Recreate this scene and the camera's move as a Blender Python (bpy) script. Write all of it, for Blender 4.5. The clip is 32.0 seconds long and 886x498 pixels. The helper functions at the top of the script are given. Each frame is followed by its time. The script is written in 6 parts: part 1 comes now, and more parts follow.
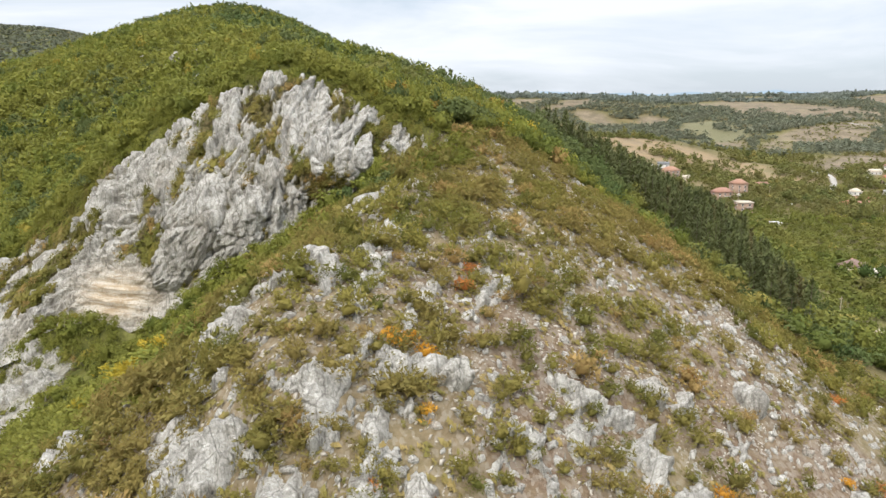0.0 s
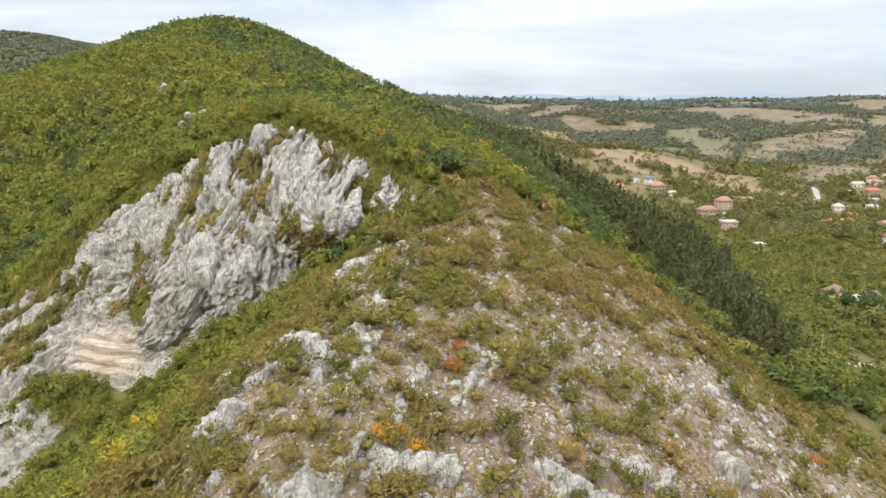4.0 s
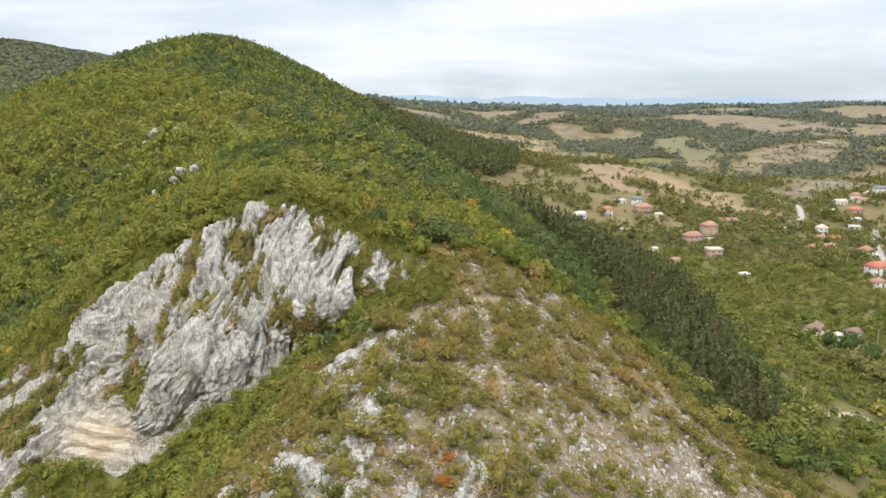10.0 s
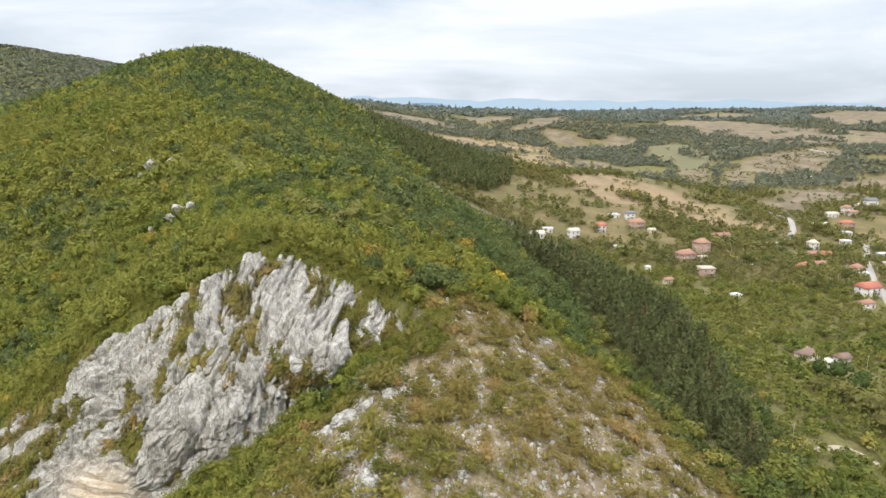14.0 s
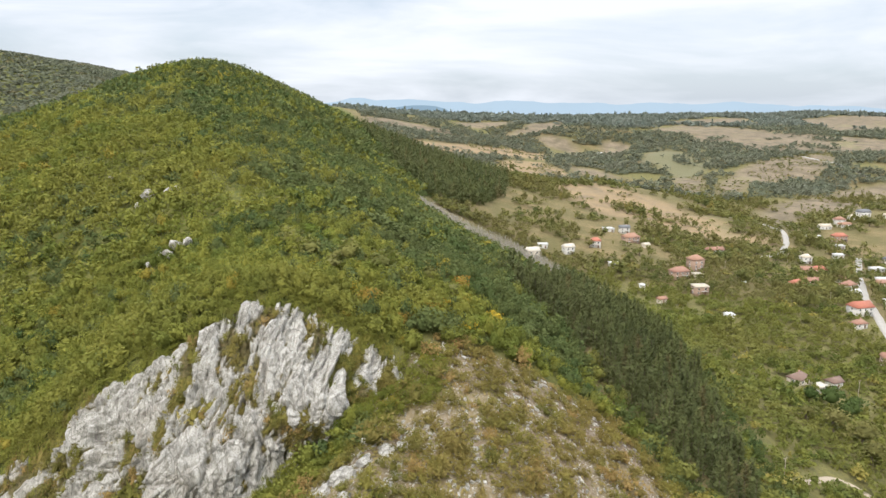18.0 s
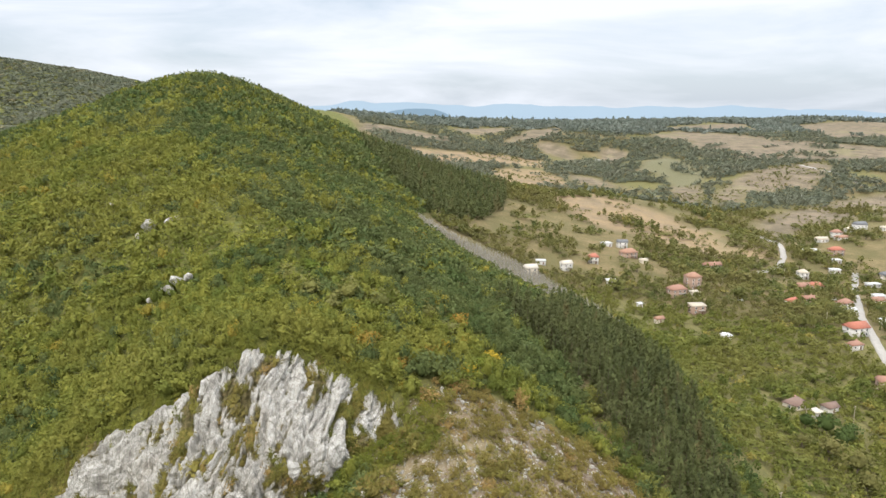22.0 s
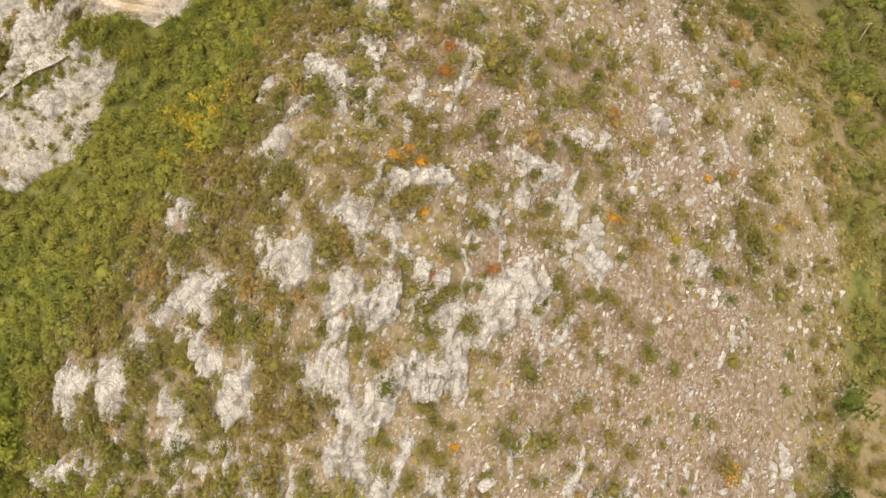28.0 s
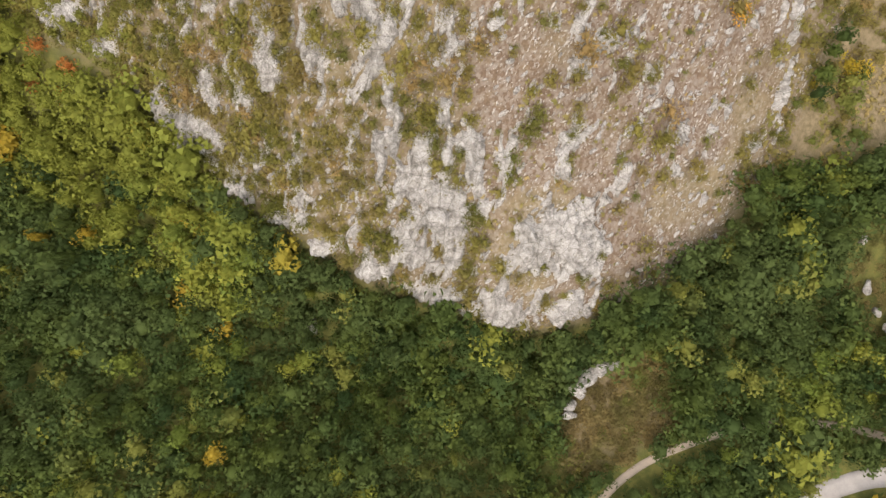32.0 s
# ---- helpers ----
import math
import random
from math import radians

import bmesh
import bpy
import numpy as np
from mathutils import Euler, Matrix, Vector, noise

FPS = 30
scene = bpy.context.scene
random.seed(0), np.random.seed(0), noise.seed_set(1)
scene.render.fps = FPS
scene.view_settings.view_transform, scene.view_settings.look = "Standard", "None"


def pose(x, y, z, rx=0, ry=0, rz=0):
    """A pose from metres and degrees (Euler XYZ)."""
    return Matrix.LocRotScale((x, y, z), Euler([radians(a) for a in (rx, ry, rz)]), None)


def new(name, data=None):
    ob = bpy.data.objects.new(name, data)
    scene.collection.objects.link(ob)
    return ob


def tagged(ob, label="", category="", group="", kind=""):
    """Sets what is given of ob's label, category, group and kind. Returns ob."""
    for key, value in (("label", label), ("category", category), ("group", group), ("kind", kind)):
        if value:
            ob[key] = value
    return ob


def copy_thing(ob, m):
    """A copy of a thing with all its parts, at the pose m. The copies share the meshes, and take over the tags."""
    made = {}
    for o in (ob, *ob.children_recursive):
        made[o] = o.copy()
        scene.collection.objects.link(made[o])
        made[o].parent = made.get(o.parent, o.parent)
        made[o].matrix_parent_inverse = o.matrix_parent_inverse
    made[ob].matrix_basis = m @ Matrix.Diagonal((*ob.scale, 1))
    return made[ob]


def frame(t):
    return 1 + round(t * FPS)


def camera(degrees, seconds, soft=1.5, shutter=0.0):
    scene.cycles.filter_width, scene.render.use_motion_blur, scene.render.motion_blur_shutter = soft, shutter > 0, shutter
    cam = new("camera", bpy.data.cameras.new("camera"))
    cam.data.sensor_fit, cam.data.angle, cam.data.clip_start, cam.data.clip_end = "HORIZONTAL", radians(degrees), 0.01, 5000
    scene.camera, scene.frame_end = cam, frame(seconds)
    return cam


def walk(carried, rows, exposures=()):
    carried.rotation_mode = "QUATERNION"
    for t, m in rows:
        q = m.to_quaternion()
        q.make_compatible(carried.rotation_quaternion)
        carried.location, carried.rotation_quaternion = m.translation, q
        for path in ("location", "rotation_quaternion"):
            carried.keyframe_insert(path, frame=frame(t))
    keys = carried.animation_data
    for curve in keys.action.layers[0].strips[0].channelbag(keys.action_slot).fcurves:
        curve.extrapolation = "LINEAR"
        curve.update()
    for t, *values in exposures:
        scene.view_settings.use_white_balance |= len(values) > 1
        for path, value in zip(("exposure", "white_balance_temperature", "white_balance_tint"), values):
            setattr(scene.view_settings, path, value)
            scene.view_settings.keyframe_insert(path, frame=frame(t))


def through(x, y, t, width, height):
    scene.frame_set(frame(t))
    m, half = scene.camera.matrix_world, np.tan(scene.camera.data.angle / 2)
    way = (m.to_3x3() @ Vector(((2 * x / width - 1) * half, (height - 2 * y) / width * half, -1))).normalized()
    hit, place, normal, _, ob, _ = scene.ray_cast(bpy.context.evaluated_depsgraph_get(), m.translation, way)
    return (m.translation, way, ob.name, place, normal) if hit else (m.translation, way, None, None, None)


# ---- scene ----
# camera: it climbs straight up in front of the ridge, then tilts down to the ground
cam = camera(63.73, 32.0)
# seconds, eye, pitch, roll and turn in degrees
PATH = [
    (0, 0.00, 0.00, 0.00, -11.28, 0.00, -0.00),
    (1, -0.00, 0.07, 3.04, -11.28, -0.00, -0.29),
    (2, -0.05, 0.15, 6.06, -11.29, 0.04, -0.55),
    (3, -0.11, 0.26, 9.03, -11.26, 0.07, -0.78),
    (4.5, -0.19, 0.40, 13.52, -11.26, 0.11, -1.07),
    (6, -0.32, 0.59, 18.02, -11.30, 0.15, -1.34),
    (7, -0.39, 0.75, 21.02, -11.31, 0.16, -1.52),
    (8, -0.41, 0.86, 24.08, -11.32, 0.18, -1.67),
    (9, -0.44, 0.92, 27.17, -11.35, 0.21, -1.80),
    (10, -0.49, 1.00, 30.25, -11.34, 0.24, -1.93),
    (11, -0.54, 1.10, 33.28, -11.33, 0.28, -2.06),
    (12, -0.60, 1.20, 36.35, -11.33, 0.30, -2.19),
    (13, -0.70, 1.28, 39.41, -11.33, 0.34, -2.31),
    (14, -0.76, 1.35, 42.43, -11.32, 0.37, -2.42),
    (15.5, -0.79, 1.42, 46.85, -11.29, 0.39, -2.59),
    (17, -0.89, 1.55, 51.31, -11.29, 0.42, -2.74),
    (18, -0.98, 1.70, 54.22, -11.29, 0.45, -2.81),
    (19, -1.06, 1.79, 57.12, -11.26, 0.48, -2.86),
    (20, -1.12, 1.87, 60.13, -11.23, 0.51, -2.91),
    (21, -1.14, 1.99, 63.18, -11.23, 0.54, -2.94),
    (22, -1.20, 2.02, 66.00, -11.20, 0.54, -2.95),
    (22.5, -1.20, 1.93, 66.57, -11.16, 0.52, -2.94),
    (23, -1.23, 1.76, 66.44, -12.01, 0.48, -2.93),
    (23.5, -1.35, 1.71, 66.21, -16.31, 0.46, -2.91),
    (24, -1.42, 1.64, 66.08, -20.80, 0.43, -2.89),
    (24.5, -1.46, 1.62, 65.96, -25.32, 0.42, -2.87),
    (25, -1.51, 1.61, 65.85, -29.79, 0.40, -2.85),
    (25.5, -1.54, 1.64, 65.77, -34.29, 0.39, -2.81),
    (27.5, -1.61, 1.85, 65.69, -52.55, 0.29, -2.59),
    (28, -1.67, 1.84, 65.69, -57.00, 0.23, -2.51),
    (28.5, -1.76, 1.80, 65.69, -61.38, 0.16, -2.45),
    (29, -1.88, 1.75, 65.70, -65.90, 0.10, -2.39),
    (29.5, -2.04, 1.70, 65.72, -70.48, 0.07, -2.34),
    (30, -2.22, 1.66, 65.75, -75.06, 0.04, -2.30),
    (30.5, -2.42, 1.62, 65.77, -79.54, 0.03, -2.28),
    (31, -2.60, 1.57, 65.80, -83.97, 0.05, -2.28),
    (31.5, -2.85, 1.49, 65.78, -88.39, -0.02, -2.22),
    (32, -3.09, 1.34, 65.62, -92.62, -0.09, -2.16),
]
# the clip's own drift of brightness and white balance
EXPOSE = [(0, 0.60, 6500, 10), (22.5, 0.60, 6500, 10), (23.5, 0.58, 6800, 11), (24.5, 0.74, 7200, 12), (25.2, 0.80, 7300, 12), (26.5, 0.76, 7700, 14), (28, 0.62, 7900, 15), (29, 0.47, 7600, 18), (30, 0.36, 7300, 20), (31, 0.30, 7000, 22), (32, 0.42, 7000, 18)]
walk(cam, [(t, pose(x, y, z, 90 + pitch, 0, turn) @ pose(0, 0, 0, 0, 0, roll)) for t, x, y, z, pitch, roll, turn in PATH], EXPOSE)

# ---- sky, sun and exposure ----
SUN_UP, SUN_TURN = radians(48), radians(205)
world = bpy.data.worlds.new("sky")
scene.world = world
world.use_nodes = True
wt = world.node_tree
wt.nodes.clear()


def wnode(kind, **values):
    n = wt.nodes.new(kind)
    for key, value in values.items():
        n.inputs[key].default_value = value
    return n


sky = wt.nodes.new("ShaderNodeTexSky")
sky.sky_type, sky.sun_disc, sky.sun_elevation, sky.sun_rotation = "NISHITA", False, SUN_UP, SUN_TURN
sky.air_density, sky.dust_density, sky.ozone_density = 1.0, 2.0, 1.0
coords = wt.nodes.new("ShaderNodeTexCoord")
flat = wt.nodes.new("ShaderNodeMapping")
flat.inputs["Scale"].default_value = (1.0, 1.0, 5.5)
flat.inputs["Rotation"].default_value = (0, 0, radians(20))
veil = wnode("ShaderNodeTexNoise", Scale=2.2, Detail=6.0, Roughness=0.55, Distortion=0.4)
cover = wnode("ShaderNodeMapRange")
for key, value in (("From Min", 0.38), ("From Max", 0.60), ("To Min", 0.35), ("To Max", 1.0)):
    cover.inputs[key].default_value = value
blend = wt.nodes.new("ShaderNodeMix")
blend.data_type = "RGBA"
# an overcast sky is brighter overhead than at the skyline
aloft = wt.nodes.new("ShaderNodeSeparateXYZ")
lift = wnode("ShaderNodeMapRange")
for key, value in (("From Min", 0.15), ("From Max", 0.9), ("To Min", 6.5), ("To Max", 33.0)):
    lift.inputs[key].default_value = value
cloud = wt.nodes.new("ShaderNodeCombineColor")
cool = wnode("ShaderNodeMath")
cool.operation, cool.inputs[1].default_value = "MULTIPLY", 1.045
cold = wnode("ShaderNodeMath")
cold.operation, cold.inputs[1].default_value = "MULTIPLY", 1.13
wt.links.new(coords.outputs["Generated"], aloft.inputs[0])
wt.links.new(aloft.outputs["Z"], lift.inputs["Value"])
wt.links.new(lift.outputs["Result"], cool.inputs[0])
wt.links.new(lift.outputs["Result"], cold.inputs[0])
wt.links.new(lift.outputs["Result"], cloud.inputs[0])
wt.links.new(cool.outputs[0], cloud.inputs[1])
wt.links.new(cold.outputs[0], cloud.inputs[2])
wt.links.new(cloud.outputs[0], blend.inputs["B"])
glow = wnode("ShaderNodeBackground", Strength=0.1)
end = wt.nodes.new("ShaderNodeOutputWorld")
wt.links.new(coords.outputs["Generated"], flat.inputs["Vector"])
wt.links.new(flat.outputs["Vector"], veil.inputs["Vector"])
wt.links.new(veil.outputs["Fac"], cover.inputs["Value"])
wt.links.new(cover.outputs["Result"], blend.inputs["Factor"])
gap = wt.nodes.new("ShaderNodeMix")
gap.data_type = "RGBA"
gap.inputs["Factor"].default_value = 0.6
gap.inputs["B"].default_value = (3.5, 4.3, 5.2, 1)
wt.links.new(sky.outputs["Color"], gap.inputs["A"])
wt.links.new(gap.outputs["Result"], blend.inputs["A"])
wt.links.new(blend.outputs["Result"], glow.inputs["Color"])
wt.links.new(glow.outputs["Background"], end.inputs["Surface"])

sun = new("sun", bpy.data.lights.new("sun", "SUN"))
sun.data.energy, sun.data.angle, sun.data.color = 1.9, radians(10), (1.0, 0.95, 0.86)
sun.rotation_euler = Euler((radians(90) - SUN_UP, 0, math.pi - SUN_TURN))

# ---- materials ----
class Nodes:
    """A small writer of node materials."""

    def __init__(self, name):
        self.mat = bpy.data.materials.new(name)
        self.mat.use_nodes = True
        self.tree = self.mat.node_tree
        self.tree.nodes.clear()
        self.where = self.add("ShaderNodeNewGeometry").outputs["Position"]

    def add(self, kind, **values):
        n = self.tree.nodes.new(kind)
        for key, value in values.items():
            self.put(n, key, value)
        return n

    def put(self, n, key, value):
        if isinstance(value, bpy.types.NodeSocket):
            self.tree.links.new(value, n.inputs[key])
        else:
            n.inputs[key].default_value = value

    def noise(self, scale, detail=4.0, rough=0.6, vector=None, distort=0.0):
        n = self.add("ShaderNodeTexNoise", Scale=scale, Detail=detail, Roughness=rough, Distortion=distort)
        self.tree.links.new(vector or self.where, n.inputs["Vector"])
        return n.outputs["Fac"]

    def stretch(self, scale, turn=(0, 0, 0)):
        n = self.add("ShaderNodeMapping", Scale=scale, Rotation=turn)
        self.tree.links.new(self.where, n.inputs["Vector"])
        return n.outputs["Vector"]

    def cells(self, scale, vector=None, feature="F1", out="Color"):
        n = self.add("ShaderNodeTexVoronoi", Scale=scale)
        n.feature = feature
        self.tree.links.new(vector or self.where, n.inputs["Vector"])
        return n.outputs[out]

    def ramp(self, fac, low, high, a=0.0, b=1.0):
        n = self.add("ShaderNodeMapRange", Value=fac)
        for key, value in (("From Min", low), ("From Max", high), ("To Min", a), ("To Max", b)):
            self.put(n, key, value)
        return n.outputs["Result"]

    def mix(self, fac, a, b):
        n = self.add("ShaderNodeMix")
        n.data_type = "RGBA"
        for key, value in (("Factor", fac), ("A", a), ("B", b)):
            self.put(n, key, (*value, 1) if isinstance(value, tuple) and len(value) == 3 else value)
        return n.outputs["Result"]

    def math(self, kind, a, b=0.0):
        n = self.add("ShaderNodeMath")
        n.operation = kind
        self.put(n, 0, a)
        self.put(n, 1, b)
        return n.outputs[0]

    def attribute(self, name):
        n = self.add("ShaderNodeAttribute")
        n.attribute_name = name
        return n.outputs["Fac"]

    def chance(self):
        return self.add("ShaderNodeObjectInfo").outputs["Random"]

    def island(self):
        return self.add("ShaderNodeNewGeometry").outputs["Random Per Island"]

    def bump(self, height, strength=0.5, distance=0.2):
        return self.add("ShaderNodeBump", Height=height, Strength=strength, Distance=distance).outputs["Normal"]

    def done(self, colour, rough=0.9, normal=None, through=None, metal=0.0, gloss=0.25):
        s = self.add("ShaderNodeBsdfPrincipled", Roughness=rough, Metallic=metal)
        self.put(s, "Specular IOR Level", gloss)
        self.put(s, "Base Color", (*colour, 1) if isinstance(colour, tuple) else colour)
        if normal is not None:
            self.put(s, "Normal", normal)
        out = s.outputs[0]
        if through is not None:
            back = self.add("ShaderNodeBsdfTranslucent")
            self.put(back, "Color", (*colour, 1) if isinstance(colour, tuple) else colour)
            m = self.add("ShaderNodeMixShader", Fac=through)
            self.tree.links.new(out, m.inputs[1])
            self.tree.links.new(back.outputs[0], m.inputs[2])
            out = m.outputs[0]
        self.tree.links.new(out, self.add("ShaderNodeOutputMaterial").inputs["Surface"])
        return self.mat


def limestone(name, warm=0.25, light=1.0):
    n = Nodes(name)
    streaks = n.noise(0.55, 6, 0.65, n.stretch((1.0, 1.0, 0.22)))
    fine = n.noise(3.2, 6, 0.75)
    c = n.mix(n.ramp(streaks, 0.34, 0.56), (0.272 * light, 0.252 * light, 0.216 * light), (0.555 * light, 0.526 * light, 0.464 * light))
    c = n.mix(n.ramp(n.noise(0.09, 4, 0.6), 0.52, 0.72, 0.0, warm), c, (0.46 * light, 0.36 * light, 0.25 * light))
    c = n.mix(n.attribute("ochre"), c, n.mix(n.ramp(n.noise(0.9, 5, 0.6, n.stretch((0.25, 0.25, 2.2))), 0.4, 0.62), (0.42, 0.31, 0.19), (0.64, 0.56, 0.44)))
    c = n.mix(n.ramp(fine, 0.50, 0.68, 0.0, 0.6), c, (0.15, 0.138, 0.112))
    c = n.mix(n.ramp(n.noise(1.9, 4, 0.6), 0.56, 0.70, 0.0, 0.5), c, (0.66 * light, 0.630 * light, 0.56 * light))
    c = n.mix(n.ramp(n.noise(1.1, 5, 0.7), 0.62, 0.78, 0.0, 0.35), c, (0.19, 0.18, 0.10))
    turf = n.mix(n.ramp(n.noise(1.3, 5, 0.7), 0.38, 0.62), (0.085, 0.080, 0.026), (0.175, 0.135, 0.062))
    flutes = n.ramp(n.noise(1.5, 5, 0.7, n.stretch((1.0, 1.0, 0.13), (0, radians(8), 0))), 0.54, 0.68, 0.0, 0.32)
    c = n.mix(flutes, c, (0.15, 0.128, 0.092))
    cracks = n.ramp(n.cells(0.8, n.stretch((1, 1, 0.4)), "DISTANCE_TO_EDGE", "Distance"), 0.0, 0.08)
    seams = n.ramp(n.cells(0.30, n.stretch((1, 1, 0.3), (0, radians(18), 0)), "DISTANCE_TO_EDGE", "Distance"), 0.0, 0.035)
    splits = n.ramp(n.cells(2.3, n.stretch((1, 1, 0.45), (0, radians(-12), radians(25))), "DISTANCE_TO_EDGE", "Distance"), 0.0, 0.12)
    c = n.mix(n.math("MAXIMUM", n.attribute("ochre"), n.math("MULTIPLY", n.math("MULTIPLY", n.ramp(cracks, 0, 1, 0.62, 1), n.ramp(splits, 0, 1, 0.72, 1)), seams)), n.mix(0.6, c, (0.09, 0.08, 0.06)), c)
    c = n.mix(n.attribute("turf"), c, turf)
    h = n.math("ADD", n.math("MULTIPLY", fine, 0.7), n.math("MULTIPLY", n.math("ADD", cracks, splits), 0.3))
    return n.done(c, 0.92, n.bump(h, 0.9, 0.6))


def earth(name):
    """Ground cover: scree and thin soil, dry grass, leaf litter and far fields, by the land-cover attributes."""
    n = Nodes(name)
    grit = n.noise(2.6, 5, 0.75)
    lumps = n.noise(0.35, 5, 0.6)
    wide = n.noise(0.012, 5, 0.6)
    stones = n.cells(1.6, n.stretch((1.0, 0.7, 0.7), (0, 0, radians(35))))
    pale = n.mix(n.ramp(grit, 0.40, 0.62), (0.088, 0.058, 0.035), (0.148, 0.104, 0.068))
    pale = n.mix(n.ramp(stones, 0.45, 0.75, 0.0, 0.34), pale, (0.28, 0.250, 0.208))
    pale = n.mix(n.ramp(lumps, 0.52, 0.70, 0.0, 0.6), pale, (0.17, 0.125, 0.072))
    grass = n.mix(n.ramp(n.noise(0.8, 5, 0.7), 0.35, 0.65), (0.110, 0.088, 0.043), (0.195, 0.150, 0.086))
    # dry grass of the far fields, greyed a little to stand for haze
    dry = n.mix(n.ramp(n.noise(0.05, 6, 0.65), 0.38, 0.62), (0.096, 0.078, 0.050), (0.160, 0.125, 0.083))
    dry = n.mix(n.ramp(wide, 0.55, 0.62, 0.0, 0.5), dry, (0.155, 0.14, 0.065))
    litter = n.mix(n.ramp(lumps, 0.4, 0.6), (0.060, 0.068, 0.018), (0.115, 0.110, 0.030))
    c = n.mix(n.attribute("scree"), grass, pale)
    rubble = n.cells(2.2, n.stretch((1.0, 0.8, 0.8), (0, 0, radians(35))))
    c = n.mix(n.math("MULTIPLY", n.attribute("stony"), n.ramp(rubble, 0.58, 0.80, 0.0, 0.42)), c, (0.27, 0.238, 0.190))
    meadow = n.mix(n.ramp(n.noise(0.03, 6, 0.65), 0.42, 0.62), (0.100, 0.084, 0.036), (0.165, 0.122, 0.062))
    meadow = n.mix(n.ramp(n.noise(0.45, 5, 0.7), 0.40, 0.66, 0.0, 0.7), meadow, (0.078, 0.070, 0.026))
    c = n.mix(n.attribute("meadow"), c, meadow)
    c = n.mix(n.attribute("field"), c, dry)
    c = n.mix(n.math("MULTIPLY", n.attribute("golden"), n.ramp(n.noise(0.035, 6, 0.7), 0.36, 0.56, 0.15, 1.0)), c, (0.205, 0.146, 0.080))
    c = n.mix(n.attribute("verdant"), c, (0.112, 0.104, 0.056))
    c = n.mix(n.attribute("wood"), c, litter)
    return n.done(c, 0.95, n.bump(n.math("ADD", grit, n.math("MULTIPLY", lumps, 1.5)), 0.6, 0.35), gloss=0.1)


def leaves(name, a, b, c, autumn=(0.30, 0.20, 0.03), share=0.12, spread=0.02):
    n = Nodes(name)
    tree = n.math("FRACT", n.math("ADD", n.attribute("tint"), n.chance()))
    col = n.mix(n.ramp(tree, 0.1, 0.9), a, b)
    col = n.mix(n.ramp(n.noise(spread, 3, 0.6), 0.42, 0.62), col, c)
    col = n.mix(n.ramp(n.math("FRACT", n.math("MULTIPLY", tree, 7.3)), 1.0 - share, 1.0 - share * 0.6), col, autumn)
    col = n.mix(n.ramp(n.island(), 0.0, 1.0, 0.0, 0.32), col, n.mix(0.5, a, (0.02, 0.03, 0.006)))
    return n.done(col, 0.75, None, 0.3, gloss=0.10)


def plain(name, colour, rough=0.8, scale=1.5, dirt=0.35, metal=0.0, dark=None):
    n = Nodes(name)
    d = dark or tuple(v * 0.55 for v in colour)
    c = n.mix(n.ramp(n.noise(scale, 5, 0.65), 0.40, 0.72, 0.0, dirt), colour, d)
    c = n.mix(n.ramp(n.noise(scale * 9, 4, 0.7), 0.45, 0.75, 0.0, dirt), c, d)
    return n.done(c, rough, n.bump(n.noise(scale * 12, 3), 0.25, 0.05), metal=metal)


ROCK = limestone("pale_grey_limestone", 0.1, 0.91)
GREY_ROCK = limestone("grey_limestone", 0.25, 0.92)
LOOSE_ROCK = limestone("weathered_limestone", 0.6, 0.90)
EARTH = earth("hill_ground")
STONE = plain("pale_limestone_splinters", (0.40, 0.360, 0.298), 0.9, 0.5, 0.5)
OAK = leaves("oak_leaves", (0.100, 0.120, 0.023), (0.204, 0.200, 0.036), (0.176, 0.168, 0.034), (0.25, 0.20, 0.035), 0.02)
GOLD = leaves("golden_oak_leaves", (0.100, 0.138, 0.024), (0.220, 0.225, 0.034), (0.180, 0.188, 0.030), (0.36, 0.25, 0.03), 0.06)
HILL = leaves("hilltop_leaves", (0.062, 0.090, 0.028), (0.112, 0.128, 0.040), (0.092, 0.106, 0.036), (0.16, 0.16, 0.035), 0.02)
DARK = leaves("gorge_leaves", (0.032, 0.058, 0.016), (0.090, 0.116, 0.022), (0.064, 0.088, 0.024), (0.17, 0.175, 0.035), 0.07, 0.035)
PINE = leaves("pine_needles", (0.072, 0.084, 0.032), (0.122, 0.134, 0.046), (0.102, 0.108, 0.040), (0.13, 0.11, 0.045), 0.05)
SHRUB = leaves("shrub_leaves", (0.105, 0.108, 0.024), (0.218, 0.188, 0.044), (0.210, 0.160, 0.050), (0.30, 0.20, 0.075), 0.10, 0.05)
LUSH = leaves("lush_leaves", (0.080, 0.100, 0.022), (0.165, 0.166, 0.034), (0.152, 0.144, 0.036), (0.24, 0.20, 0.05), 0.05)
VALE = leaves("valley_leaves", (0.078, 0.090, 0.026), (0.160, 0.152, 0.042), (0.150, 0.132, 0.044), (0.21, 0.17, 0.05), 0.03)
# far foliage: aerial haze is painted into these two leaf colours as grey-blue
HAZY = leaves("hazed_far_leaves", (0.112, 0.132, 0.108), (0.165, 0.178, 0.142), (0.152, 0.164, 0.134), share=0.0)
VALE_HAZY = leaves("hazed_valley_leaves", (0.100, 0.114, 0.078), (0.154, 0.160, 0.104), (0.144, 0.144, 0.098), (0.2, 0.17, 0.09), 0.05)
STRAW = leaves("straw", (0.20, 0.16, 0.05), (0.34, 0.25, 0.10), (0.16, 0.15, 0.04), share=0.0, spread=0.12)
ORANGE = leaves("orange_leaves", (0.46, 0.22, 0.03), (0.62, 0.34, 0.04), (0.54, 0.27, 0.03), share=0.0)
RUST = leaves("rust_leaves", (0.34, 0.12, 0.03), (0.42, 0.18, 0.05), (0.40, 0.15, 0.04), share=0.0)
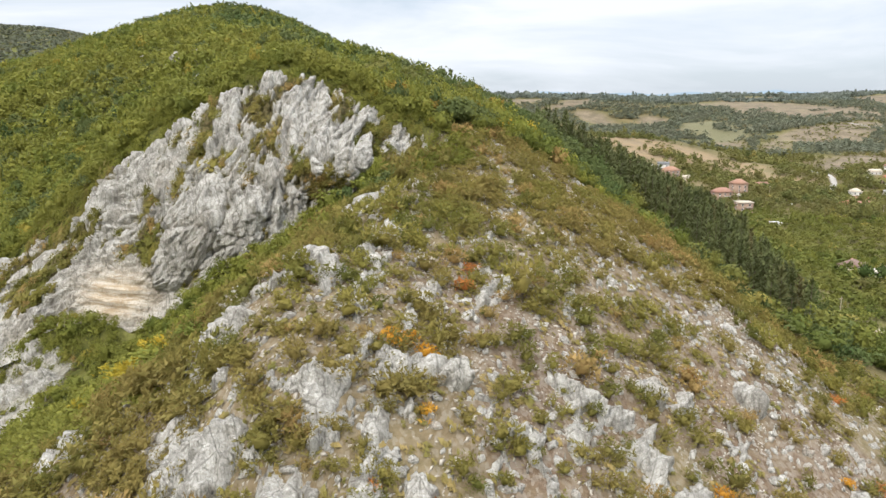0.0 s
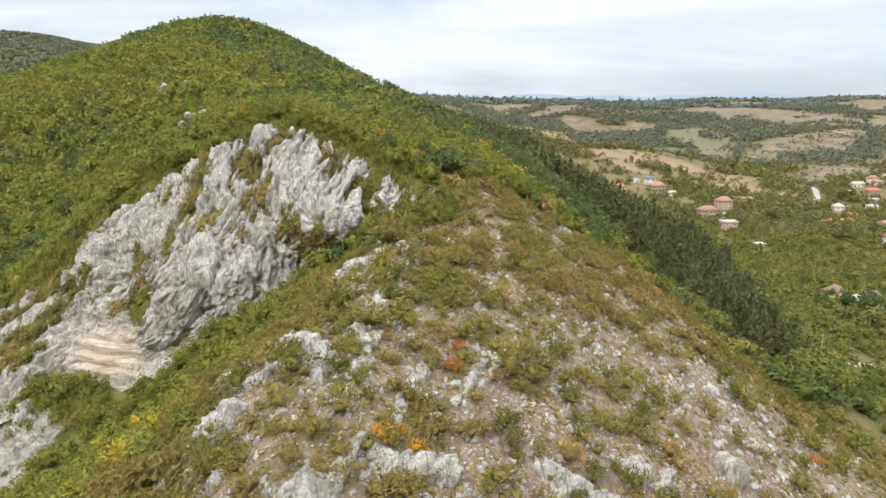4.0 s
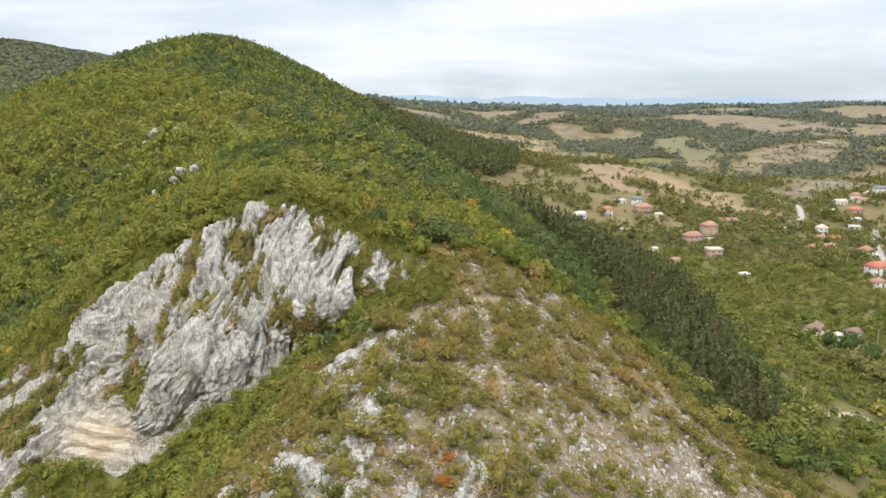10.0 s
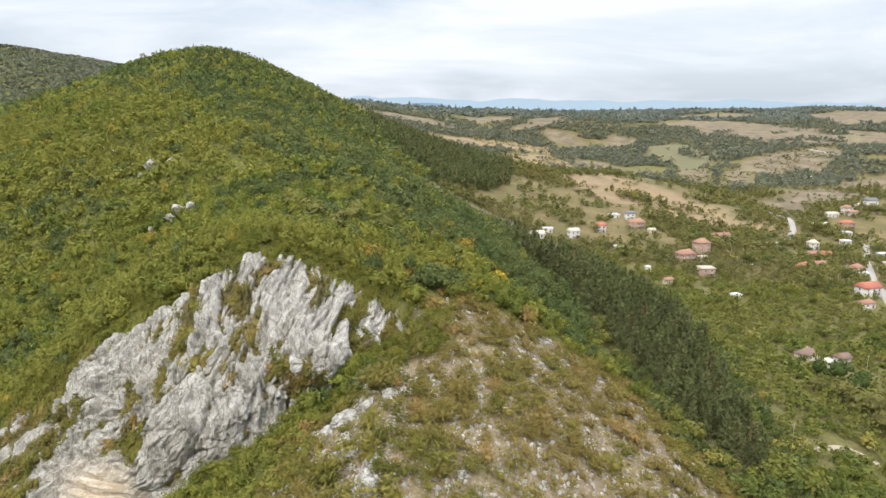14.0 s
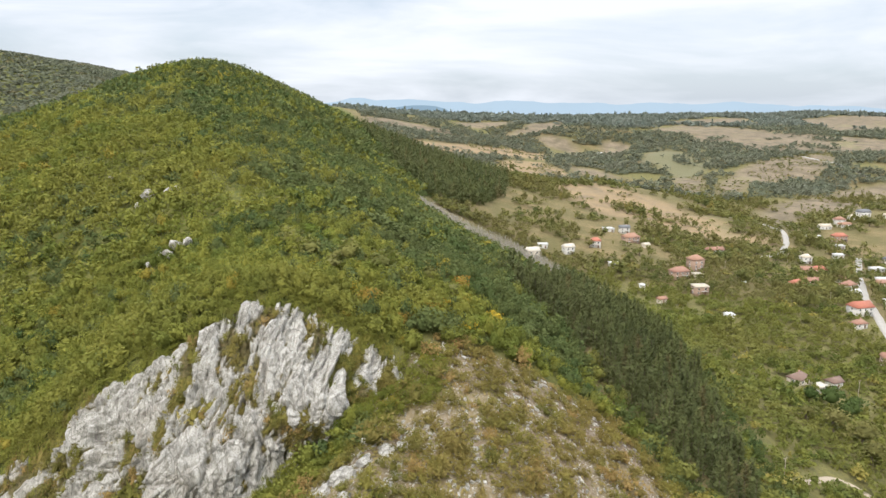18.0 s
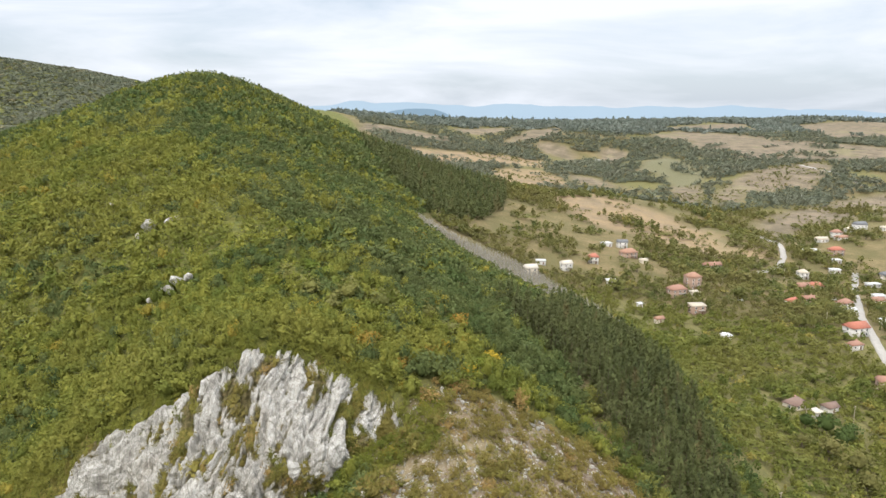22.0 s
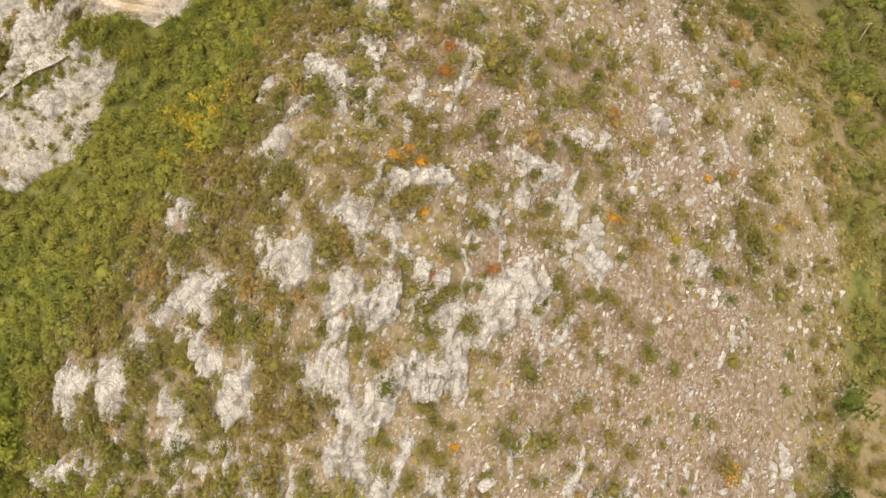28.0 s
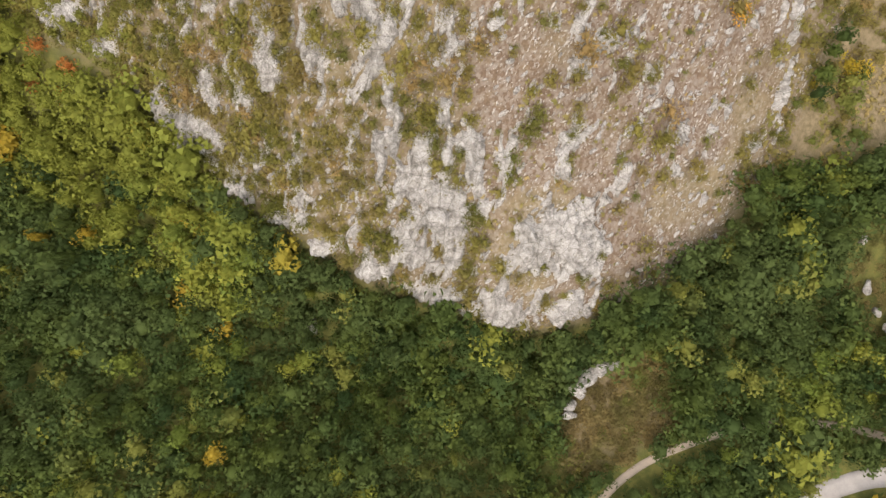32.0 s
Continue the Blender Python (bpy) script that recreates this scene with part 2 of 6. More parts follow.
RUSTY = leaves("rusty_leaves", (0.21, 0.135, 0.03), (0.29, 0.18, 0.035), (0.24, 0.17, 0.03), share=0.0)
YELLOW = leaves("yellow_leaves", (0.29, 0.22, 0.025), (0.40, 0.28, 0.03), (0.27, 0.22, 0.025), share=0.0)
BARK = plain("bark", (0.12, 0.095, 0.07), 0.95, 2.0)
TWIG = plain("bare_twigs", (0.26, 0.24, 0.20), 0.95, 2.0)
BROWN = leaves("brown_scrub", (0.15, 0.115, 0.045), (0.22, 0.16, 0.06), (0.14, 0.13, 0.04), share=0.0, spread=0.08)
# ---- the lie of the land: ridge, gully and valley lines (x, y, height), joined by a smooth spline ----
RIDGE = [(15, -24, -93), (8, 20, -70), (5, 45, -54), (-2, 62, -41), (-4, 74, -32), (-4, 87, -27), (3, 100, -26),
         (-10, 112, -20), (-13, 125, -18), (-10, 140, -14.5), (8, 160, -12), (-12, 183, 1), (-30, 200, 6), (-41, 228, 10),
         (-76, 237, 5), (-60, 270, 18), (-79, 333, 27), (-104, 290, 15), (-154, 392, 35), (-190, 520, 57), (-205, 680, 86), (-215, 806, 95), (-246, 815, 92)]
FACE = [(-18, 71, -29), (-31, 84, -32), (-24, 91, -23), (-46, 81, -42), (33, 92, -43), (19, 86, -38), (21, 107, -30), (35, 109, -37),
        (45, 109, -41), (70, 140, -49), (41, 152, -28), (14, 142, -18), (22, 157, -18), (58, 150, -38), (76, 154, -51),
        (30, 50, -60), (60, 60, -68), (40, 0, -86), (75, 40, -86), (-30, 40, -60), (-50, 50, -62), (-30, 10, -82), (-60, 62, -56)]
CREST = [(-39, 168, 8), (-53, 163, -1), (-61, 158, -8), (-74, 156, -17), (-87, 158, -27), (-112, 160, -44), (-24, 161, -1), (-18, 154, -6)]
FOOT = [(-26, 144, -22), (-21, 145, -20.5), (-16, 148, -17), (-10, 154, -13.5), (-5, 161, -10), (-36, 142, -25), (-43, 137, -32), (-61, 139, -41), (-64, 145, -22), (-68, 135, -43), (-90, 140, -45), (-115, 130, -62)]
GULLY = [(-20, 132, -20), (-32, 122, -31), (-48, 108, -42), (-68, 100, -54), (-88, 90, -68), (-108, 74, -82), (-128, 58, -96), (-160, 30, -108)]
WEST = [(-145, 130, -72), (-110, 200, -32), (-126, 236, -22), (-128, 279, -5), (-191, 374, 17), (-180, 200, -55), (-240, 260, -45),
        (-240, 440, 20), (-285, 575, 40), (-300, 736, 62), (-300, 100, -100), (-420, 300, -70), (-400, 560, 12), (-440, 800, 22), (-560, 950, 30), (-500, 0, -95)]
EAST = [(12, 185, -6), (44, 205, -24), (29, 218, -10), (48, 296, -19), (-21, 316, 12), (84, 277, -36), (96, 245, -46), (68, 300, -29),
        (9, 427, -12), (33, 390, -20), (63, 441, -44), (110, 180, -64), (127, 221, -66), (143, 245, -68), (159, 326, -67), (155, 399, -64),
        (86, 693, -32), (40, 707, -18), (-30, 560, 10), (-76, 793, 38), (-125, 799, 64), (-60, 1000, 20), (130, 130, -78), (100, 60, -90)]
VALLEY = [(180, 303, -71), (252, 361, -73), (268, 396, -67), (262, 458, -66), (206, 497, -60), (91, 506, -53), (173, 594, -52),
          (180, 560, -53), (347, 642, -69), (308, 718, -55), (277, 845, -40), (232, 1177, -50), (354, 1170, -56), (482, 994, -50),
          (638, 1128, -33), (700, 1109, -38), (615, 1368, -20), (434, 1551, -32), (338, 1525, -34), (119, 1531, -4), (-25, 1512, 18),
          (624, 1540, -8), (775, 2131, 26), (352, 2500, 16), (1955, 2966, 5), (600, 500, -75), (420, 380, -80), (370, 870, -60), (405, 770, -70), (340, 980, -60),
          (185, 965, -42), (454, 1328, -30), (535, 1330, -28), (455, 1178, -48), (440, 954, -55), (299, 731, -57), (377, 1600, -8), (202, 562, -59), (468, 715, -63), (786, 1306, -22), (576, 1024, -54),
          (887, 2152, 31), (1097, 2152, 27), (1344, 2152, 40), (1465, 2152, 37), (645, 2152, 19), (274, 1952, 26), (151, 1952, 25), (429, 1952, 20)]
FAR = [(-730, 1435, 142), (-645, 1464, 122), (-570, 1480, 108), (-480, 1500, 88), (-900, 1300, 130), (-1200, 900, 60), (1400, 900, -40), (1300, 1900, 15), (2600, 1500, 0),
       (0, 3400, 0), (-1800, 3000, 40), (1500, 4300, -20), (-1500, 4300, 0), (3600, 3600, -20), (-3600, 2000, 40),
       (1000, 0, -90), (3000, -500, -60), (-2500, -300, -60), (0, -3000, -60), (0, -900, -70), (-700, -700, -60), (700, -700, -80)]
SOUTH = [(-20, -14, -98), (-20, -22, -110), (15, -34, -112), (55, -20, -102), (75, 4, -99), (100, 16, -99), (-39, -6, -104), (-56, 4, -101), (-70, 24, -92), (-82, 34, -88),
         (34, -42, -110), (39, -70, -113), (60, -60, -113), (94, -74, -113), (0, -70, -114), (-80, -60, -112), (-110, 0, -110), (0, -180, -104), (160, -60, -108), (160, 40, -98)]


def spline(points):
    p = np.array(points, float)
    s = 100.0
    xy = p[:, :2] / s
    r2 = ((xy[:, None] - xy[None]) ** 2).sum(-1)
    k = 0.5 * r2 * np.log(r2 + 1e-9)
    n = len(p)
    a = np.zeros((n + 3, n + 3))
    a[:n, :n] = k + 0.002 * np.eye(n)
    a[:n, n], a[:n, n + 1:] = 1, xy
    a[n, :n], a[n + 1:, :n] = 1, xy.T
    w = np.linalg.solve(a, np.r_[p[:, 2], 0, 0, 0])
    return xy, w, s


LAND = spline(RIDGE + FACE + CREST + FOOT + GULLY + WEST + EAST + VALLEY + FAR + SOUTH)


def base_height(x, y):
    xy, w, s = LAND
    x, y = np.asarray(x, float), np.asarray(y, float)
    u, v = x.ravel() / s, y.ravel() / s
    out = w[-3] + w[-2] * u + w[-1] * v
    for (px, py), k in zip(xy, w):
        r2 = (u - px) ** 2 + (v - py) ** 2
        out += k * 0.5 * r2 * np.log(r2 + 1e-9)
    return out.reshape(x.shape)

# ---- smooth random fields ----
def lattice(i, j, seed):
    h = (i.astype(np.int64) * 374761393 + j.astype(np.int64) * 668265263 + seed * 974711) & 0x7FFFFFFF
    h = (h ^ (h >> 13)) * 1274126177 & 0x7FFFFFFF
    return ((h ^ (h >> 16)) & 0xFFFF) / 65535.0


def value(x, y, seed=0):
    i, j = np.floor(x), np.floor(y)
    u, v = x - i, y - j
    u, v = u * u * u * (u * (u * 6 - 15) + 10), v * v * v * (v * (v * 6 - 15) + 10)
    a, b, c, d = lattice(i, j, seed), lattice(i + 1, j, seed), lattice(i, j + 1, seed), lattice(i + 1, j + 1, seed)
    return a + (b - a) * u + (c - a) * v + (a - b - c + d) * u * v


def fractal(x, y, octaves=4, seed=0, gain=0.5, ridged=False):
    out, amp, total = 0, 1.0, 0
    for k in range(octaves):
        n = value(x * 2.03**k + 17 * k, y * 2.03**k - 31 * k, seed + k)
        out, total, amp = out + amp * (1 - abs(2 * n - 1) if ridged else n), total + amp, amp * gain
    return out / total


def blocks(x, y, seed=0, tip=1.1):
    """Cell noise: a random height and tilt for each block, and the distance to the joint round it."""
    i, j = np.floor(x), np.floor(y)
    d1, d2, h = np.full(x.shape, 9.0), np.full(x.shape, 9.0), np.zeros(x.shape)
    for a in (-1, 0, 1):
        for b in (-1, 0, 1):
            u, v, w = lattice(i + a, j + b, seed), lattice(i + a, j + b, seed + 1), lattice(i + a, j + b, seed + 2)
            dx, dy = x - i - a - u, y - j - b - v
            d = dx ** 2 + dy ** 2
            near = d < d1
            d2 = np.where(near, d1, np.minimum(d2, d))
            h = np.where(near, w + tip * ((v - 0.5) * dx + (u - 0.5) * dy), h)
            d1 = np.where(near, d, d1)
    return h, np.sqrt(d2) - np.sqrt(d1)


def inside(poly, x, y):
    p = np.array(poly, float)
    odd = np.zeros(np.shape(x), bool)
    for (ax, ay), (bx, by) in zip(p, np.roll(p, -1, 0)):
        if ay != by:
            odd ^= ((ay > y) != (by > y)) & (x < (bx - ax) * (y - ay) / (by - ay) + ax)
    return odd


def rim(poly, x, y):
    """Distance to the outline of a region, positive inside."""
    p = np.array(poly, float)
    best = np.full(np.shape(x), 1e9)
    for (ax, ay), (bx, by) in zip(p, np.roll(p, -1, 0)):
        dx, dy = bx - ax, by - ay
        k = np.clip(((x - ax) * dx + (y - ay) * dy) / (dx * dx + dy * dy), 0, 1)
        best = np.minimum(best, np.hypot(x - ax - k * dx, y - ay - k * dy))
    return np.where(inside(poly, x, y), best, -best)


def smooth(v, a, b):
    k = np.clip((v - a) / (b - a), 0, 1)
    return k * k * (3 - 2 * k)


# ---- regions of the plan ----
FACE_AREA = [(-12, 141), (-22, 133), (-30, 121), (-37, 108), (-40, 94), (-62, 86), (-84, 62), (-88, 45), (-75, 38), (-64, 30), (-52, 12),
             (-38, 1), (-20, -12), (15, -25), (31, -22), (55, -11), (72, 9), (80, 30), (90, 50), (98, 90), (101, 120), (93, 143), (82, 161), (68, 172),
             (56, 190), (36, 188), (5, 178), (-8, 163)]
CLIFF_AREA = [(1, 161), (2, 169), (-7, 172), (-13, 172.5), (-21, 173), (-28, 172.5), (-34, 171.5), (-41, 170), (-46, 165.5), (-53, 161), (-64, 164), (-74, 166.5), (-80, 165.5), (-92, 167), (-106, 168), (-112, 169), (-128, 171),
              (-132, 130), (-110, 131), (-94, 134), (-77, 136), (-60, 136), (-47, 137), (-39, 138), (-33, 140), (-26, 143), (-20, 145), (-16, 149), (-10, 154), (-4, 159)]
LOW_CRAG = [(-106, 136), (-86, 136), (-66, 132), (-73, 123), (-80, 109), (-96, 107), (-114, 112)]
BROKEN_AREA = [(-88, 42), (-76, 60), (-49, 70), (-26, 80), (-12, 92), (6, 88), (24, 84), (30, 72), (17, 60), (6, 52), (5, 33), (-3, 30), (8, 14), (36, 2), (32, -25), (15, -28),
               (-21, -15), (-40, -3), (-54, 9), (-66, 27), (-78, 34), (-92, 40)]
PINE_AREA = [(33, 268), (60, 300), (88, 400), (104, 360), (117, 322), (113, 262), (106, 206), (94, 172), (80, 172), (72, 194), (56, 230), (42, 248)]
FAR_PINES = [(-60, 820), (-16, 870), (116, 840), (96, 700), (62, 610), (14, 545), (-24, 640)]
GREY_STRIP = [(2, 530), (50, 540), (97, 502), (119, 432), (127, 350), (104, 336), (92, 408), (70, 468), (38, 492), (8, 494)]
OPEN_HILL = [(135, 1187), (185, 1274), (235, 1265), (269, 1209), (249, 1077), (226, 833), (258, 804), (290, 781), (301, 697), (313, 659), (348, 648), (318, 624), (266, 624), (246, 658), (223, 689),
             (189, 690), (173, 722), (173, 776), (151, 828), (123, 869), (126, 1070)]
VALE_WOOD = [(72, 436), (120, 480), (190, 440), (300, 385), (290, 290), (220, 180), (165, 130), (120, 190), (104, 200), (111, 262), (115, 322), (102, 360), (92, 400)]
PLATEAU = [(581, 1707), (684, 1799), (739, 1756), (846, 1681), (917, 1563), (1036, 1453), (945, 1323), (789, 1285), (700, 1277), (610, 1311), (652, 1429), (589, 1508), (640, 1577), (591, 1619)]
SPUR = [(459, 1049), (520, 1132), (611, 1204), (674, 1230), (793, 1292), (731, 1196), (659, 1094), (608, 1036), (582, 1055), (533, 1010), (491, 994), (460, 945), (425, 920), (390, 892), (395, 931)]
TOP_FIELD = [(-98, 1562), (-26, 1577), (47, 1537), (119, 1540), (108, 1465), (33, 1462), (-24, 1452), (-90, 1424)]
LONG_FIELD = [(-30, 1227), (19, 1290), (96, 1376), (204, 1446), (270, 1427), (300, 1352), (250, 1316), (164, 1311), (59, 1091), (21, 960)]
KNOB = [(280, 1582), (322, 1608), (363, 1586), (365, 1547), (345, 1503), (292, 1543)]
GLADE = [(421, 1588), (458, 1608), (482, 1557), (406, 1379), (395, 1463)]
GREEN_FIELD = [(417, 1277), (464, 1354), (529, 1441), (511, 1306), (542, 1252), (512, 1192), (476, 1137), (433, 1098), (423, 1134), (434, 1204)]
COMB = [(416, 1127), (471, 1125), (431, 1003), (381, 901), (345, 890), (394, 1047)]
LOW_FIELD = [(422, 827), (463, 873), (528, 911), (608, 980), (728, 1010), (629, 867), (526, 821), (474, 802), (438, 779), (373, 688), (405, 786)]
NARROW_FIELD = [(284, 1255), (330, 1220), (342, 1126), (300, 1139), (268, 1184)]
RIM_FIELD = [(700, 1960), (1000, 2120), (883, 1786), (758, 1800), (670, 1840)]
BROW_FIELD = [(111, 1696), (282, 1805), (239, 1699), (125, 1615)]
HOLLOW_FIELD = [(192, 1532), (213, 1601), (289, 1718), (384, 1814), (375, 1705), (286, 1623)]
BACK_FIELD = [(1126, 2100), (1400, 2150), (1900, 1900), (1500, 1760), (1247, 1755), (983, 1609)]
EAST_MARGIN = [(70, 8), (78, 9), (96, 12), (160, 14), (190, 110), (175, 190), (150, 205), (124, 204), (112, 178), (96, 170), (90, 160), (96, 140), (101, 115), (100, 90), (90, 50), (78, 26)]
EAST_CRAG = [(92, -2), (106, 4), (112, -14), (104, -34), (96, -30), (90, -14)]
KNOLL = [(29, -42), (33, -36), (38, -34), (44, -36), (49, -41), (52, -48), (51, -54), (45, -58), (38, -62), (31, -65), (26, -60), (25, -52)]


ROADS = [[(390, 590), (356, 537), (322, 480), (298, 439), (276, 391), (266, 366), (262, 330)], [(286, 566), (298, 577), (330, 606), (352, 640), (370, 681), (365, 712), (340, 760)],
         [(690, 1050), (704, 1100), (700, 1160), (690, 1230)], [(66, -90), (80, -79), (89, -74), (97, -70), (106, -68), (130, -74), (160, -92)]]
TRACKS = [[(14, -110), (24, -86), (34, -72), (39, -68), (44, -64), (51, -60), (60, -58), (70, -54), (83, -54), (94, -55), (105, -58), (124, -66), (150, -84)], [(130, 214), (150, 226), (162, 210)]]


FIELDS = [PLATEAU, SPUR, TOP_FIELD, LONG_FIELD, KNOB, GLADE, GREEN_FIELD, COMB, LOW_FIELD, NARROW_FIELD, RIM_FIELD, BROW_FIELD, HOLLOW_FIELD, BACK_FIELD, OPEN_HILL]


def near_line(line, x, y):
    best = np.full(np.shape(x), 1e9)
    for (ax, ay), (bx, by) in zip(line, line[1:]):
        dx, dy = bx - ax, by - ay
        k = np.clip(((x - ax) * dx + (y - ay) * dy) / (dx * dx + dy * dy), 0, 1)
        best = np.minimum(best, np.hypot(x - ax - k * dx, y - ay - k * dy))
    return best


def off_roads(x, y):
    """Distance to the edge of the nearest road or track."""
    return np.minimum(np.min([near_line(q, x, y) - 3.2 for q in ROADS], 0), np.min([near_line(q, x, y) - 1.2 for q in TRACKS], 0))


# houses: place, width, depth, storeys, turn, roof, wall, and whether the roof is hipped, gabled or flat
HOUSES = [(91, 517, 10, 8, 2, 10, "grey", "cream", "gable"), (103, 541, 8, 5, 1, 0, "pale", "white", "flat"), (122, 536, 9, 7, 2, 20, "grey", "white", "gable"),
          (149, 558, 9, 8, 2, -10, "red", "white", "hip"), (176, 618, 10, 7, 1, 15, "pale", "white", "flat"), (191, 620, 10, 6, 2, 0, "slate", "white", "gable"),
          (187, 588, 15, 10, 2, 20, "clay", "brick", "hip"), (150, 508, 8, 6, 1, 0, "pale", "white", "flat"), (211, 508, 11, 10, 3, 15, "clay", "brick", "hip")]
HOUSES += [(190, 484, 14, 9, 2, 15, "rust", "brick", "hip"), (192, 452, 11, 8, 2, 5, "tan", "brick", "flat"), (257, 580, 17, 7, 1, 10, "rust", "grey", "gable"),
           (156, 460, 4, 3, 1, 30, "pale", "white", "flat"), (155, 420, 6, 4, 1, 20, "clay", "cream", "gable"), (267, 468, 10, 8, 1, 10, "red", "white", "hip"),
           (331, 570, 9, 8, 2, 0, "tan", "white", "hip"), (306, 527, 13, 8, 1, 10, "rust", "brick", "gable"), (324, 538, 13, 8, 1, -10, "red", "brick", "hip")]
HOUSES += [(408, 650, 15, 9, 2, 5, "red", "brick", "hip"), (386, 656, 18, 6, 1, 0, "pale", "white", "flat"), (423, 700, 13, 8, 1, 0, "tan", "white", "gable"),
           (450, 720, 12, 9, 2, 10, "rust", "white", "hip"), (496, 752, 15, 10, 3, 5, "slate", "white", "gable"), (306, 472, 12, 8, 1, 25, "rust", "white", "hip"),
           (313, 494, 9, 7, 1, 0, "rust", "white", "gable"), (271, 404, 14, 10, 2, 12, "red", "white", "gable"), (258, 384, 9, 6, 1, 12, "rust", "white", "hip")]
HOUSES += [(340, 488, 13, 7, 1, 0, "rust", "white", "gable"), (182, 310, 10, 8, 1, 30, "brown", "cream", "hip"), (200, 311, 7, 6, 1, 20, "brown", "white", "gable"),
           (188, 302, 5, 4, 1, 25, "grey", "grey", "flat"), (563, 998, 14, 7, 1, 0, "pale", "white", "flat"), (389, 1453, 12, 8, 1, 0, "pale", "white", "gable"),
           (356, 508, 10, 6, 1, 0, "pale", "white", "flat"), (204, 486, 7, 6, 1, 10, "tan", "cream", "flat")]
HOUSES += [(187, 396, 6, 4, 1, 15, "pale", "white", "flat"), (392, 622, 9, 5, 1, 0, "pale", "grey", "flat"), (370, 588, 10, 5, 1, -5, "pale", "white", "flat"), (378, 548, 13, 6, 1, 5, "pale", "grey", "flat"), (402, 568, 9, 8, 2, 10, "slate", "cream", "gable"),
           (246, 338, 9, 8, 2, -15, "rust", "brick", "gable"), (307, 430, 6, 4, 1, 10, "pale", "white", "flat"), (285, 480, 12, 6, 1, 5, "rust", "brick", "gable"), (298, 452, 8, 6, 1, 10, "pale", "white", "gable"), (196, 575, 6, 5, 1, 10, "tan", "cream", "gable"),
           (446, 704, 14, 6, 1, 5, "clay", "white", "gable"), (474, 736, 9, 7, 2, 5, "tan", "white", "hip"), (522, 748, 10, 6, 1, 0, "tan", "white", "gable")]


HOUSES = [(a * 0.978, b * 0.978, *rest) if a < 230 and 440 < b < 640 else (a, b, *rest) for a, b, *rest in HOUSES]


def free_ground(x, y):
    ok = off_roads(x, y) > 2.0
    for a, b, w, d, *_ in HOUSES:
        w, d = w * 0.85, d * 0.85
        ok &= (abs(x - a) > w * 0.5 + 2.5) | (y > b + d * 0.5 + 2) | (y < b - d * 0.5 - 3.5)
    return ok


def forest_edge(y):
    return np.interp(y, [100, 160, 200, 230, 300, 400, 440, 505, 600, 700, 900, 1200, 1500, 2600],
                     [110, 70, 56, 52, 62, 66, 64, 10, 20, 45, 10, -60, -110, -300])


def grand(x, y):
    """The height of the land with its middle-sized swells."""
    r = np.hypot(x, y - 60)
    h = base_height(x, y)
    k = smooth(r, 3300, 4300)
    h = h * (1 - k) - 40 * k
    swell = smooth(r, 150, 600)
    fine = smooth(rim(FACE_AREA, x, y), -3, 6)
    h = h + fine * (0.9 * (fractal(x / 4.5, y / 4.5, 3, 15) - 0.5))
    far = smooth(r, 800, 1500)
    return h + far * (fractal(x / 300, y / 220, 4, 25) - 0.5) * (7 + 12 * smooth(r, 2300, 2800)) + swell * (fractal(x / 90, y / 90, 3, 5) - 0.5) * 6 + (fractal(x / 14, y / 14, 3, 9) - 0.5) * 1.6


def drop(x, y):
    """How far the soil lies under the rock where the bare rock carries the surface."""
    return (6.5 + 4.0 * smooth(-x, 52, 72)) * smooth(rim(CLIFF_AREA, x, y), -0.5, 5.0) + 1.6 * smooth(rim(LOW_CRAG, x, y), -1.0, 2.5)


def height(x, y):
    x, y = np.asarray(x, float), np.asarray(y, float)
    return grand(x, y) - drop(x, y)


def mesh_of(name, verts, faces, material, floats=None, smooth_shade=False):
    me = bpy.data.meshes.new(name)
    verts, faces = np.asarray(verts, np.float32), np.asarray(faces, np.int32)
    k = faces.shape[1]
    me.vertices.add(len(verts))
    me.vertices.foreach_set("co", verts.ravel())
    me.loops.add(faces.size)
    me.loops.foreach_set("vertex_index", faces.ravel())
    me.polygons.add(len(faces))
    me.polygons.foreach_set("loop_start", np.arange(0, faces.size, k, dtype=np.int32))
    me.update(calc_edges=True)
    if smooth_shade:
        me.polygons.foreach_set("use_smooth", np.ones(len(faces), bool))
    for key, values in (floats or {}).items():
        me.attributes.new(key, "FLOAT", "POINT").data.foreach_set("value", np.asarray(values, np.float32))
    me.materials.append(material)
    return me


def sheet(xs, ys):
    nx, ny = len(xs), len(ys)
    i = (np.arange(ny - 1)[:, None] * nx + np.arange(nx - 1)[None]).ravel()
    return np.stack([i, i + 1, i + nx + 1, i + nx], 1)


def spread(a, b, step, low, high, growth, cap, reach):
    """Grid lines: close between a and b, then wider, never past cap as far as reach."""
    def side(v, sign, end):
        out, s = [], step
        while sign * (end - v) > 0:
            s = min(s * growth, cap if sign * (reach - v) > 0 else 60)
            v += sign * s
            out.append(v)
        return out
    mid = list(np.arange(a, b + step, step))
    right = side(mid[-1], 1, high)
    reach = -600
    left = side(mid[0], -1, low)
    return np.array(left[::-1] + mid + right)


